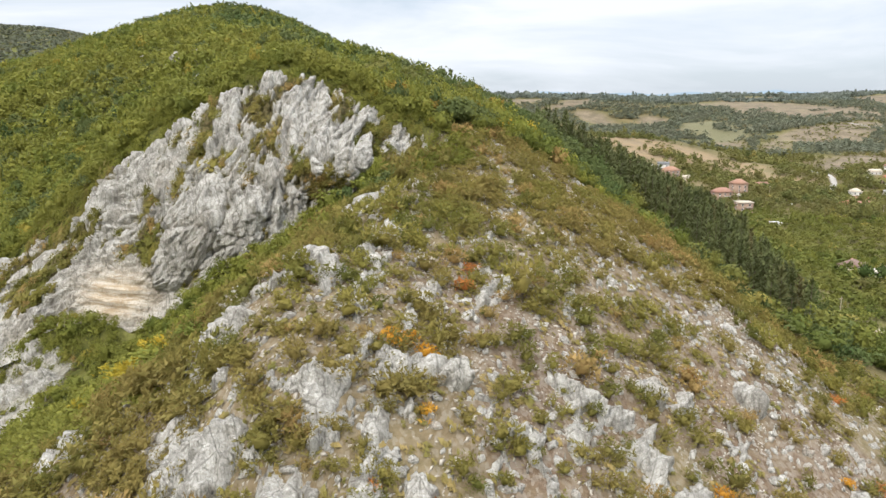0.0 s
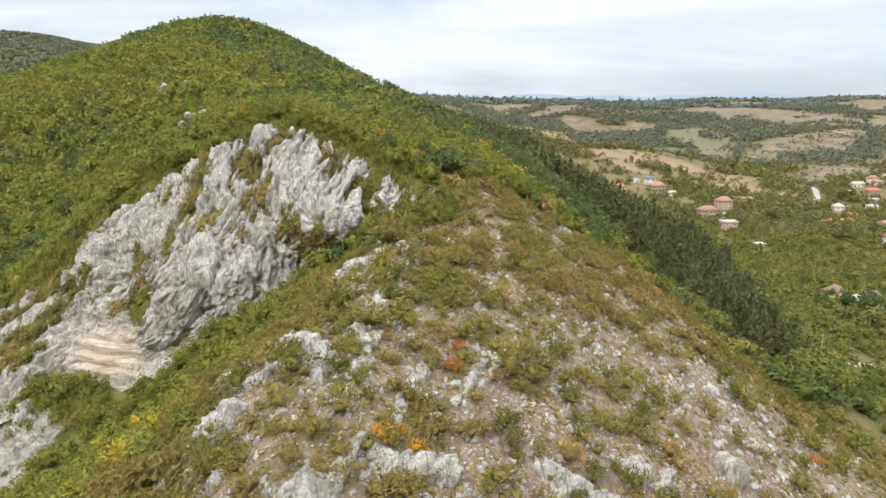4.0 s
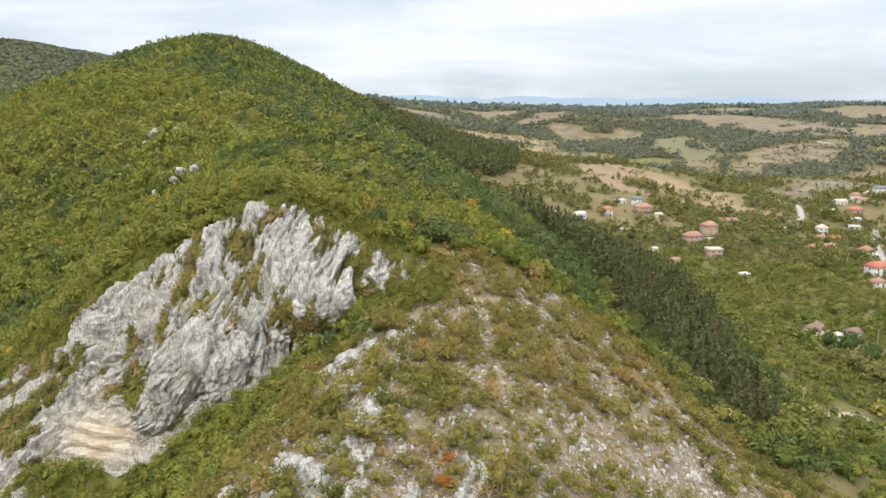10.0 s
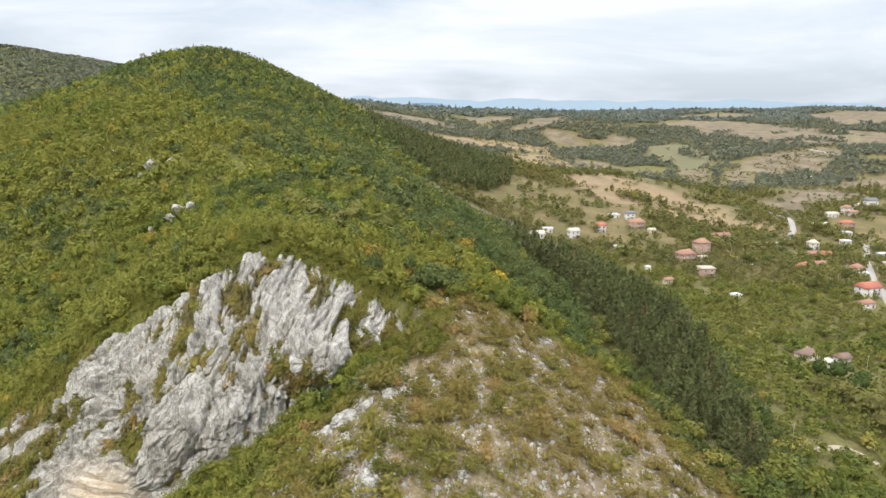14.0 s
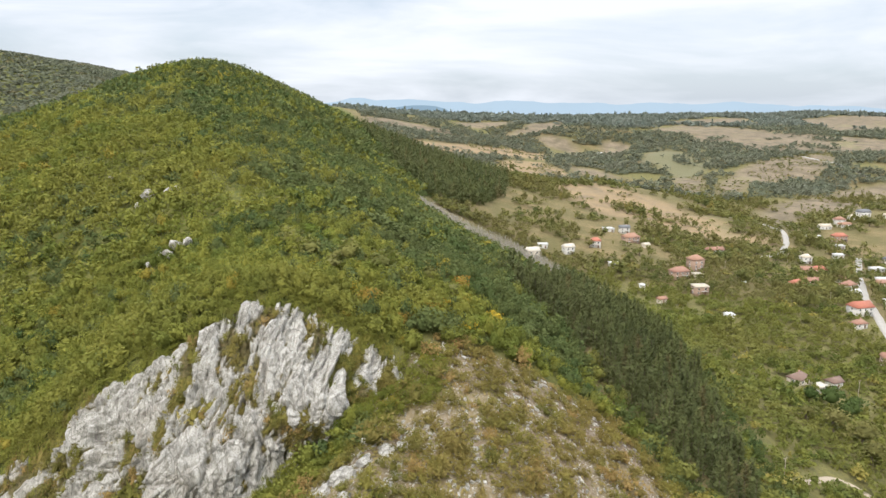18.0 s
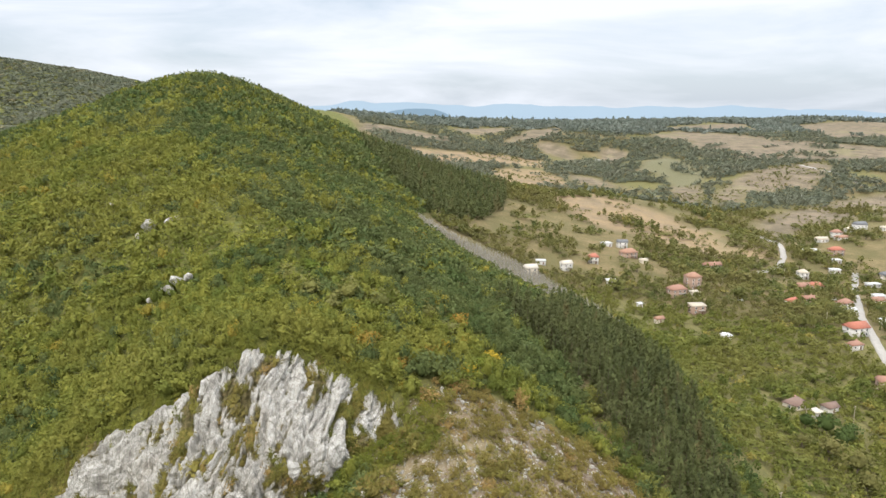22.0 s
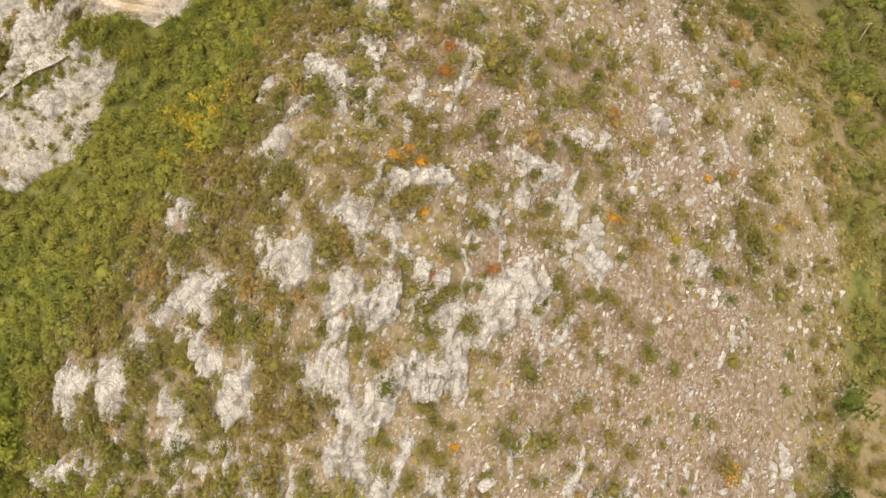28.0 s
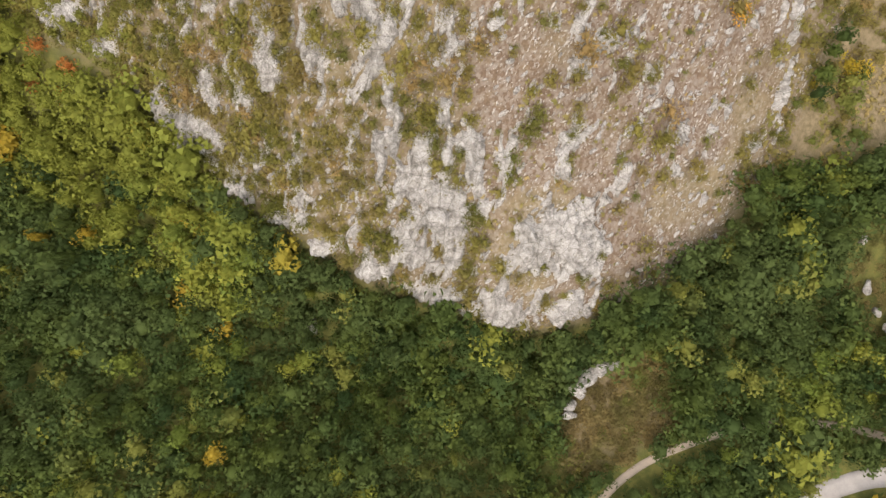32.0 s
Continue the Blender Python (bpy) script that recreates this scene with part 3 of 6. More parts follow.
gx, gy = spread(-132, 112, 2.1, -4800, 4800, 1.06, 16, 1200), spread(-85, 225, 2.1, -3500, 4850, 1.06, 16, 1900)
GX, GY = np.meshgrid(gx, gy)
GZ = height(GX, GY)
bare = smooth(rim(FACE_AREA, GX, GY), -4, 4)
scree = bare * smooth(fractal(GX / 16, GY / 16, 4, 3), 0.30, 0.52)
scree = scree * (1 - 0.4 * smooth(GY, 88, 125) * (1 - 0.8 * smooth(GX, 28, 48))) * (1 - 0.65 * smooth(rim(BROKEN_AREA, GX, GY), -3, 4) * smooth(8 - GX, 0, 8))
scree = scree * (1 - 0.75 * smooth(GX - 62, 0, 22) * (GY > 20))
west = smooth(forest_edge(GY) - GX, -6, 6) * (GY > 60)
south = smooth(-rim(FACE_AREA, GX, GY), -2, 4) * (1 - smooth(rim(EAST_MARGIN, GX, GY), -4, 4)) * smooth(200 - GX, 0, 40) * (GY < 110) * (GY > -700) * (1 - smooth(rim(KNOLL, GX, GY), -3, 2))
wood = np.clip(np.maximum(west, south) * (1 - bare), 0, 1)
wood = np.maximum(wood, smooth(rim(VALE_WOOD, GX, GY), -10, 10) * 0.6 * (1 - bare))
ragged = 26 * (fractal(GX / 60, GY / 60, 4, 66) - 0.5)
open_land = np.max([smooth(rim(q, GX, GY) + ragged, -14, 14) for q in FIELDS], 0)
wood = np.maximum(wood, 0.6 * smooth(GY, 700, 950) * (1 - open_land) * smooth(GX - forest_edge(GY), 0, 60) * smooth(fractal(GX / 80, GY / 60, 4, 12), 0.36, 0.5))
field = open_land * (1 - wood)
verdant = smooth(rim(GREEN_FIELD, GX, GY), -12, 12)
golden = np.maximum(smooth(rim(OPEN_HILL, GX, GY) + ragged, -12, 12), smooth(rim(LONG_FIELD, GX, GY), -12, 12))
meadow = smooth(np.hypot(GX - 20, GY - 60), 90, 140) * (1 - wood) * (1 - bare)
ground = tagged(new("ground", mesh_of("ground", np.stack([GX, GY, GZ], -1).reshape(-1, 3), sheet(gx, gy), EARTH,
                {"scree": scree.ravel(), "wood": wood.ravel(), "field": field.ravel(), "meadow": meadow.ravel(), "stony": bare.ravel(), "verdant": verdant.ravel(), "golden": golden.ravel()}, True)),
                "dry grass, pale scree and leaf litter over hilly limestone country", "ground", kind="structure")


def knobbly(a, b, seed):
    """Relief of weathered limestone in two directions of the surface: blocks and the joints between them."""
    h1, e1 = blocks(a / 3.4, b / 5.0, seed)
    h2, e2 = blocks(a / 1.5 + 9, b / 2.2, seed + 20)
    h3, e3 = blocks(a / 0.7, b / 0.9, seed + 40)
    joints = 0.55 * np.exp(-(e1 / 0.10) ** 2) + 0.35 * np.exp(-(e2 / 0.12) ** 2) + 0.2 * np.exp(-(e3 / 0.15) ** 2)
    return 0.9 * (h1 - 0.5) + 0.8 * (h2 - 0.5) + 0.45 * (h3 - 0.5) - joints + 0.7 * (fractal(a / 1.1, b / 1.1, 3, seed + 9) - 0.5)


def rock_mesh(name, v, keep, material, label, turf, ochre=None):
    """A sheet of bare rock, without the cells that lie buried."""
    rows, cols = v.shape[:2]
    f = sheet(np.arange(cols), np.arange(rows))
    f = f[keep.ravel()[f].any(1)]
    used = np.unique(f)
    back = np.zeros(rows * cols, int)
    back[used] = np.arange(len(used))
    warm = np.zeros(len(used)) if ochre is None else ochre.ravel()[used]
    tagged(new(name, mesh_of(name, v.reshape(-1, 3)[used], back[f], material, {"ochre": warm, "turf": turf.ravel()[used]})), label, "rock face", kind="structure")


# the cliff: its upper edge, its foot and points of the wall between them
BRINK = [(-128, 169, -53), (-112, 167, -41.5), (-106, 166, -37), (-92, 165, -29.8), (-80, 163, -17.2), (-74, 164, -12.8), (-64, 161.5, -7.6), (-53.4, 158.5, -1.3), (-46.7, 163, 3.6), (-40.8, 167.5, 7.7), (-34, 169, 7.0), (-28.4, 170, 5.1),
         (-21, 171, 2.3), (-13.4, 170.5, -2.4), (-7.6, 170.5, -5.2), (-2.5, 168, -7.8), (4, 166, -12)]
BASE = [(-128, 128, -70), (-110, 130, -60), (-92, 134, -50), (-77, 138, -44), (-67, 137.5, -44), (-55.4, 138, -39.5), (-45.4, 138.5, -32.5), (-39, 140, -30), (-33, 142, -26), (-26, 145, -22.5), (-21, 147, -21), (-17, 150, -17.5), (-11.6, 156, -14.5),
        (-5.7, 162, -12), (4, 165, -14)]
WALL = [(-45.7, 161, 2), (-17.6, 151.3, -8.8), (-17.8, 148.4, -11.4), (-57.9, 146.2, -16.8), (-54.7, 139.8, -26), (-51.5, 140.4, -28.6), (-39.6, 140.1, -21), (-41.2, 143.6, -17.5), (-33.3, 145.6, -13.6), (-52.7, 150.3, -11.7), (-32.6, 158.3, -2.4),
        (-77.8, 160.6, -19.4), (-68, 138.7, -38.6), (-86.5, 140, -41), (-89, 160, -30.5), (-59.8, 144.5, -25), (-100, 150, -45)]


def cliff():
    wall = spline([(x, z, y) for x, y, z in BRINK + BASE + WALL])

    def depth(x, z):
        xy, w, s = wall
        out = w[-3] + w[-2] * x / s + w[-1] * z / s
        for (px, pz), k in zip(xy, w):
            r2 = (x / s - px) ** 2 + (z / s - pz) ** 2
            out = out + k * 0.5 * r2 * np.log(r2 + 1e-9)
        return out

    xs = np.arange(-124, 2, 0.27)
    brink, base = np.array(BRINK), np.array(BASE)
    top = np.interp(xs, brink[:, 0], brink[:, 2]) + 2.0 * (fractal(xs / 6, 0 * xs, 3, 8) - 0.5) + 1.2 * (fractal(xs / 1.7, 0 * xs, 2, 18) - 0.5)
    low = np.interp(xs, base[:, 0], base[:, 2]) - 2.0
    up = np.linspace(0, 1, 185)[:, None]
    x, z = np.broadcast_to(xs, (185, len(xs))), low + (top - low) * up
    y = depth(x, z)
    # over the brink the rock runs back under the soil
    run = np.array([0.4, 0.9, 1.5, 2.2, 3.0, 4.0, 5.2, 6.6, 8.2])[:, None]
    x, y, z = np.concatenate([x, np.broadcast_to(xs, (9, len(xs)))]), np.concatenate([y, y[-1] + run]), np.concatenate([z, z[-1] + 0.25 * run - 0.11 * run ** 2])
    v = np.stack([x, y, z], -1)
    n = np.cross(np.gradient(v, axis=1), np.gradient(v, axis=0))
    n /= np.linalg.norm(n, axis=-1, keepdims=True) + 1e-9
    side = smooth(-x, 36, 74)
    wx, wz = x + 5 * (fractal(x / 8, z / 8, 3, 3) - 0.5), z + 5 * (fractal(x / 8 + 40, z / 8, 3, 7) - 0.5)
    across = wx - (wz + 24) * (0.10 + 0.75 * side)
    # smooth bosses, and the bedded hollow beside them
    boss = np.zeros(x.shape)
    for bx, bz, a, b, lean, bulge in ((-51.5, -25, 5.8, 12, 0.42, 1.7), (-40, -23.5, 4.8, 8.5, 0.25, 1.5), (-17.5, -10.5, 1.9, 5.5, 0.1, 1.4), (-46.5, 0, 1.8, 5.5, 0.0, 1.2)):
        q = ((x - bx - lean * (z - bz) + 1.6 * (fractal(x / 5, z / 5, 3, 33) - 0.5)) / a) ** 2 + ((z - bz) / b) ** 2
        boss = np.maximum(boss, bulge * np.sqrt(np.clip(1 - q ** 1.6, 0, 1)))
    calm = 1 - 0.6 * smooth(boss, 0.2, 0.9)
    cave = np.clip(1.35 * np.exp(-((x + 67) / 8.5) ** 2 - ((z + 37.5) / 5.0) ** 2), 0, 1)
    cave = cave * smooth(1.0 - boss, 0, 0.6)
    rib = fractal(across / 6.5, wz / 34, 4, 10, 0.5, True)
    fin = fractal(across / 2.3, wz / 11, 3, 25, 0.5, True)
    push = calm * (2.6 * (rib - 0.62) * (0.35 + 1.0 * side) + 1.9 * (fin - 0.62)) + (0.45 + 0.55 * calm) * 1.5 * knobbly(across, 0.62 * wz, 3) + 0.9 * boss
    push += 2.2 * calm * (fractal(x / 9, z / 9, 3, 61) - 0.5)
    push -= 0.8 * smooth(boss, 0.02, 0.15) * smooth(-boss, -0.9, -0.2)
    beds = np.abs(((z + 0.12 * x + 1.2 * fractal(x / 6, z / 6, 2, 3)) / 2.3) % 1 - 0.5)
    push = push * (1 - cave) + cave * (-1.6 + 2.2 * beds)
    out = np.concatenate([np.minimum(up * 5.5, 1)[:, 0], np.linspace(0.8, 0.1, 9)])[:, None]
    ends = smooth(x, -124, -112) * smooth(-x + 3 * (fractal(z / 3, 0 * z, 2, 5) - 0.5), 0, 5)
    push = push * out * ends - 2.5 * (1 - ends)
    v = v + n * push[..., None]
    green = 0.9 * (fractal(across / 3.4, wz / 6.5, 4, 83) - 0.5) - 0.10 * np.clip(push - 0.9 * boss, -1.5, 1.5) - 0.5 * smooth(boss, 0.2, 0.7) - cave + 0.03 * smooth(z, -24, -4) + 0.02 * side - 0.065 - 0.05 * smooth(x, -32, -22)
    hold = (green > 0.06) & (out > 0.5)
    rock_mesh("rock_face_cliff", v, np.ones(x.shape, bool), GREY_ROCK, "steep grey limestone cliff with ribs, smooth bosses and green ledges", smooth(green + 0.1 * (fractal(x / 0.9, z / 0.9, 3, 5) - 0.5), 0.04, 0.10), cave)
    return v[hold], green[hold]


BED = radians(20)
# where rock breaks through the slope: place, half width and half length
SHELVES = [(-18, 94, 3.4, 2.1), (-27, 85, 4.4, 2.5), (-47, 81, 2.6, 3.1), (0, 79, 4.2, 1.5), (20, 87, 5.6, 1.6), (32, 95, 4.9, 1.6), (26, 81, 1.5, 2.5), (30, 78, 2.0, 3.2), (31, 72, 3.1, 2.1), (-23, 89, 3.2, 1.2), (-16, 72, 2.8, 0.9),
           (-23, 67, 2.5, 1.7), (-23, 64, 2.9, 1.2), (-16, 59, 2.8, 2.4), (-9, 59, 5.7, 2.2), (10, 60, 5.2, 1.9), (15, 65, 2.2, 2.9), (9, 77, 2.8, 1.2), (-10, 111, 3.6, 2.8), (-20, 98, 2.4, 1.6), (43, 92, 3, 2), (48, 104, 2, 3)]
SHELVES += [(3, 52, 2.5, 4.8), (-4, 50, 4.8, 3.3), (-13, 45, 3.8, 3.1), (-39, 67, 4.1, 1.2), (-44, 65, 6.0, 2.2), (-42, 58, 1.4, 2.9), (-35, 53, 2.7, 1.5), (-20, 51, 2.9, 2.2), (-50, 51, 2.3, 3.1), (-72, 58, 2.4, 3.5), (-56, 61, 3.0, 1.6), (-37, 49, 3.3, 2.3)]
SHELVES += [(-62, 56, 2.0, 3.6), (-77, 45, 5.1, 2.1), (-71, 38, 2.1, 1.6), (-50, 49, 1.5, 3.5), (-41, 59, 1.4, 3.1), (-17, 41, 3.5, 3.0), (-13, 32, 2.6, 4.7), (-12, 20, 1.6, 6.0), (-34, 30, 1.7, 2.9), (-26, 33, 1.3, 3.8), (-15, 11, 1.1, 5.3), (-11, 11, 1.7, 6.3),
            (-7, 12, 2.2, 4.1), (3, 13, 1.6, 4.1), (-2, 20, 1.6, 3.0), (-5, 3, 4.4, 4.3), (-1, -5, 2.2, 5.7), (-9, -5, 3.4, 5.8), (23, -5, 4.9, 5.5), (15, -5, 2.2, 4.3)]
SHELVES += [(-49, 28, 2.0, 3.7), (-57, 22, 5.8, 2.8), (-51, 8, 4.3, 3.1), (-40, 2, 4.3, 1.9), (-63, 27, 3.5, 3), (-30, -4, 4, 1.8), (-20, -10, 4, 2), (-5, -16, 4, 2), (10, -21, 5, 2.5), (24, -20, 4, 3), (72, 40, 1.4, 8), (71, 26, 1.2, 5)]
SLOPE_AREA = [(-37, 110), (-42, 94), (-64, 88), (-86, 62), (-90, 45), (-77, 37), (-66, 28), (-54, 10), (-39, -1), (-21, -14), (15, -27), (32, -23), (55, -12), (74, 8), (76, 30), (70, 60), (74, 90), (72, 118), (30, 118), (-5, 120), (-25, 118)]


def on_shelf(x, y):
    """One in the middle of a shelf of bare rock, nothing away from it."""
    best = np.zeros(np.shape(x))
    for a, b, w, l in SHELVES:
        best = np.maximum(best, np.exp(-(((x - a) / (1.2 * w)) ** 2 + ((y - b) / (1.2 * l)) ** 2) ** 1.5))
    return best


def broken_rock():
    xs, ys = np.arange(-92, 78, 0.30), np.arange(-29, 121, 0.24)
    x, y = np.meshgrid(xs, ys)
    z = grand(x, y)
    dzy, dzx = np.gradient(z, ys, xs)
    n = np.stack([-dzx, -dzy, np.ones_like(z)], -1)
    n /= np.linalg.norm(n, axis=-1, keepdims=True)
    wx, wy = x + 3 * (fractal(x / 5, y / 5, 3, 31) - 0.5), y + 3 * (fractal(x / 5 + 30, y / 5, 3, 35) - 0.5)
    across, along = wx * math.cos(BED) - wy * math.sin(BED), wx * math.sin(BED) + wy * math.cos(BED)
    share = 0.6 * fractal(across / 2.0, along / 5.0, 4, 113, 0.55) + 0.4 * fractal(across / 6, along / 10, 3, 117)
    west = smooth(rim(BROKEN_AREA, x, y) + 8 * (fractal(x / 6, y / 6, 3, 71) - 0.5), -5, 5)
    low = west * smooth(-x, 8, 22) * smooth(62 - y, 0, 14)
    need = 0.575 - 0.045 * west - 0.035 * low + 0.01 * smooth(y, 84, 112) + 0.05 * smooth(x, 30, 50)
    shelf = on_shelf(wx, wy)
    over = share + 0.22 * shelf - need
    step = smooth(over, -0.015, 0.03)
    push = step * (1.35 + 1.0 * smooth(over, 0.0, 0.16) + 0.9 * shelf) - 1.3 + step * ((0.75 + 0.55 * shelf) * knobbly(across, along * 0.7, 113) + 0.9 * (fractal(across / 1.7, along / 7, 3, 7, 0.5, True) - 0.6))
    push -= 6 * smooth(-rim(SLOPE_AREA, x, y) + 4 * (fractal(x / 4, y / 4, 3, 9) - 0.5), -2, 2)
    v = np.stack([x, y, z], -1) + n * push[..., None]
    keep = v[..., 2] > height(v[..., 0], v[..., 1]) - 0.4
    rock_mesh("rock_face_broken", v, keep, ROCK, "broken pale limestone ledges standing out of the slope", np.zeros(x.shape))
    hold = (push < 0.35) & (push > -0.9) & (west > 0.3)
    return v[hold], push[hold]


def crag():
    xs, ys = np.arange(-117, -63, 0.34), np.arange(104, 139, 0.25)
    x, y = np.meshgrid(xs, ys)
    z = grand(x, y)
    dzy, dzx = np.gradient(z, ys, xs)
    n = np.stack([-dzx, -dzy, np.ones_like(z)], -1)
    n /= np.linalg.norm(n, axis=-1, keepdims=True)
    wx, wz = x + 5 * (fractal(x / 8, z / 8, 3, 43) - 0.5), y + z + 5 * (fractal(x / 8 + 40, y / 8, 3, 47) - 0.5)
    h, e = blocks(wx / 8, wz / 10, 71)
    swell = np.sqrt(np.clip(1.0 - np.exp(-(e / 0.30) ** 2), 0, 1))
    push = 3.2 * (h - 0.3) * swell + 1.6 * swell - 1.3 + 2.2 * (fractal(wx / 2.5, wz / 6, 3, 77, 0.5, True) - 0.6) + 1.1 * knobbly(wx, wz, 71)
    push = np.maximum(push, -0.5)
    push -= 6 * smooth(-rim(LOW_CRAG, x, y) + 5 * (fractal(x / 4, y / 4, 3, 71) - 0.5), -2.5, 2.0)
    v = np.stack([x, y, z], -1) + n * push[..., None]
    rock_mesh("rock_face_crag", v, v[..., 2] > height(v[..., 0], v[..., 1]) - 0.5, GREY_ROCK, "rounded grey limestone crag above the wooded gully", smooth(-push, 0.3, 0.8))
    hold = (rim(LOW_CRAG, x, y) > 0) & (push < -0.4)
    return v[hold], push[hold]


HOLLOWS = [cliff(), crag(), broken_rock()]

# ---- plants ----
def ball(level):
    bm = bmesh.new()
    bmesh.ops.create_icosphere(bm, subdivisions=level, radius=1)
    v = np.array([q.co[:] for q in bm.verts])
    f = np.array([[q.index for q in face.verts] for face in bm.faces])
    bm.free()
    return v, f


def crown_template(rng, clumps, size, core=1, lobes=5, squash=0.85, feather=0.0):
    """Leaf clumps on several lobes round a ragged core: triangles, for a crown one unit in radius that stands on z = 0."""
    centre = rng.normal(0, 0.42, (lobes, 3)) * (1, 1, 0.75)
    radius = rng.uniform(0.34, 0.66, lobes)
    which = rng.integers(0, lobes, clumps)
    d = rng.normal(0, 1, (clumps, 3))
    d[:, 2] = np.where(rng.random(clumps) < 0.75, abs(d[:, 2]), d[:, 2])
    d /= np.linalg.norm(d, axis=1, keepdims=True)
    p = centre[which] + d * radius[which, None] * rng.uniform(0.7, 1.28, (clumps, 1))
    n = d + (0, 0, 0.15) + rng.normal(0, 0.42, (clumps, 3))
    n /= np.linalg.norm(n, axis=1, keepdims=True)
    a = np.cross(n, rng.normal(0, 1, (clumps, 3)))
    a /= np.linalg.norm(a, axis=1, keepdims=True)
    b = np.cross(n, a)
    s = size * rng.uniform(0.6, 1.4, (clumps, 1))
    if feather:
        # upright sprays of small leaves
        a = d * 0.8 + (0, 0, feather) + rng.normal(0, 0.5, (clumps, 3))
        a /= np.linalg.norm(a, axis=1, keepdims=True)
        b = np.cross(a, rng.normal(0, 1, (clumps, 3)))
        b /= np.linalg.norm(b, axis=1, keepdims=True)
        v = np.stack([p - a * s * 0.7 - b * s * 0.45, p - a * s * 0.4 + b * s * 0.48, p + a * s * 1.3], 1).reshape(-1, 3)
        f = np.arange(clumps)[:, None] * 3 + [0, 1, 2]
    else:
        v = np.stack([p - a * s * 1.1 - b * s * 0.5, p - b * s * 0.6 + a * s * 1.0, p + b * s * 1.15 + n * s * 0.3], 1).reshape(-1, 3)
        f = np.arange(clumps)[:, None] * 3 + [0, 1, 2]
    if core:
        cv, cf = ball(core)
        reach = np.max([(cv @ c) + r * 0.42 for c, r in zip(centre, radius)], 0)
        cv = cv * np.clip(reach, 0.2, 0.62)[:, None] * rng.uniform(0.85, 1.1, (len(cv), 1))
        if feather:
            cv = cv * 0.78 * rng.uniform(0.6, 1.15, (len(cv), 1)) - (0, 0, 0.1)
        f = np.concatenate([f, cf + len(v)])
        v = np.concatenate([v, cv])
    v = v * (1, 1, squash)
    v[:, 2] += 0.85
    return v, f


def pine_template(rng, tufts=150, size=0.80):
    """A conifer one unit high: ragged whorls of narrow needle sprays on a pointed crown."""
    whorl = rng.integers(0, 13, tufts) / 13
    h = 0.14 + 0.82 * whorl ** 0.9 + rng.normal(0, 0.022, tufts)
    lop = 1 + 0.25 * np.sin(np.arange(13) * 2.7 + rng.uniform(0, 6))[(whorl * 13).astype(int)]
    reach = (0.27 * np.clip(1 - h, 0, 1) ** 0.8 + 0.015) * lop * rng.uniform(0.3, 1.1, tufts)
    a = rng.uniform(0, 2 * math.pi, tufts)
    out = np.stack([np.cos(a), np.sin(a), np.zeros(tufts)], 1)
    side = np.stack([-np.sin(a), np.cos(a), np.zeros(tufts)], 1)
    p = out * reach[:, None] + np.stack([0 * h, 0 * h, h], 1)
    s = size * (0.065 + 0.06 * (1 - h))[:, None] * rng.uniform(0.6, 1.4, (tufts, 1))
    tip = out * rng.uniform(0.5, 1.0, (tufts, 1)) + side * rng.normal(0, 0.45, (tufts, 1)) + np.array((0, 0, 1)) * rng.uniform(0.0, 0.9, (tufts, 1))
    up = np.array((0, 0, 0.55))
    v = np.stack([p - tip * s + up * s * 0.3, p + side * s * 0.5 - up * s * 0.3, p + tip * s * 1.2, p - side * s * 0.5 - up * s * 0.2], 1).reshape(-1, 3)
    i = np.arange(tufts)[:, None] * 4
    return v, np.concatenate([i + [0, 1, 2], i + [0, 2, 3]])


def trunk_template(sides=5, top=0.03, foot=0.06, lean=0.05, high=1.0):
    a = np.arange(sides) * 2 * math.pi / sides
    rings = [(0, foot), (high * 0.5, (foot + top) / 2), (high, top)]
    v = np.concatenate([np.stack([np.cos(a) * r + lean * z, np.sin(a) * r, 0 * a + z], 1) for z, r in rings])
    f = [(k * sides + i, k * sides + (i + 1) % sides, (k + 1) * sides + (i + 1) % sides) for k in range(2) for i in range(sides)]
    f += [(k * sides + i, (k + 1) * sides + (i + 1) % sides, (k + 1) * sides + i) for k in range(2) for i in range(sides)]
    return v, np.array(f)


rng = np.random.default_rng(11)
NEAR = [crown_template(rng, 210, 0.116, 1, 9) for _ in range(8)]
MID = [crown_template(rng, 110, 0.165, 0, 8) for _ in range(6)]
WIDE = [crown_template(rng, 13, 0.52, 0, 4) for _ in range(6)]
THIN = [crown_template(rng, 110, 0.16, 0, 8) for _ in range(8)]
MIDFAR = [crown_template(rng, 55, 0.22, 0, 6) for _ in range(6)]
FARTREE = [crown_template(rng, 30, 0.28, 0, 5) for _ in range(6)]
BUSH = [crown_template(rng, 225, 0.150, 1, 9, 0.85, 0.25) for _ in range(6)]
TUFTED = [crown_template(rng, 80, 0.22, 1, 7, 0.85, 0.35) for _ in range(5)]
PINES = [pine_template(rng) for _ in range(4)]
FAR_PINE = [pine_template(rng, 46, 1.35) for _ in range(4)]


def tilt(x, y, s=0.6):
    return (height(x + s, y) - height(x - s, y)) / (2 * s), (height(x, y + s) - height(x, y - s)) / (2 * s)


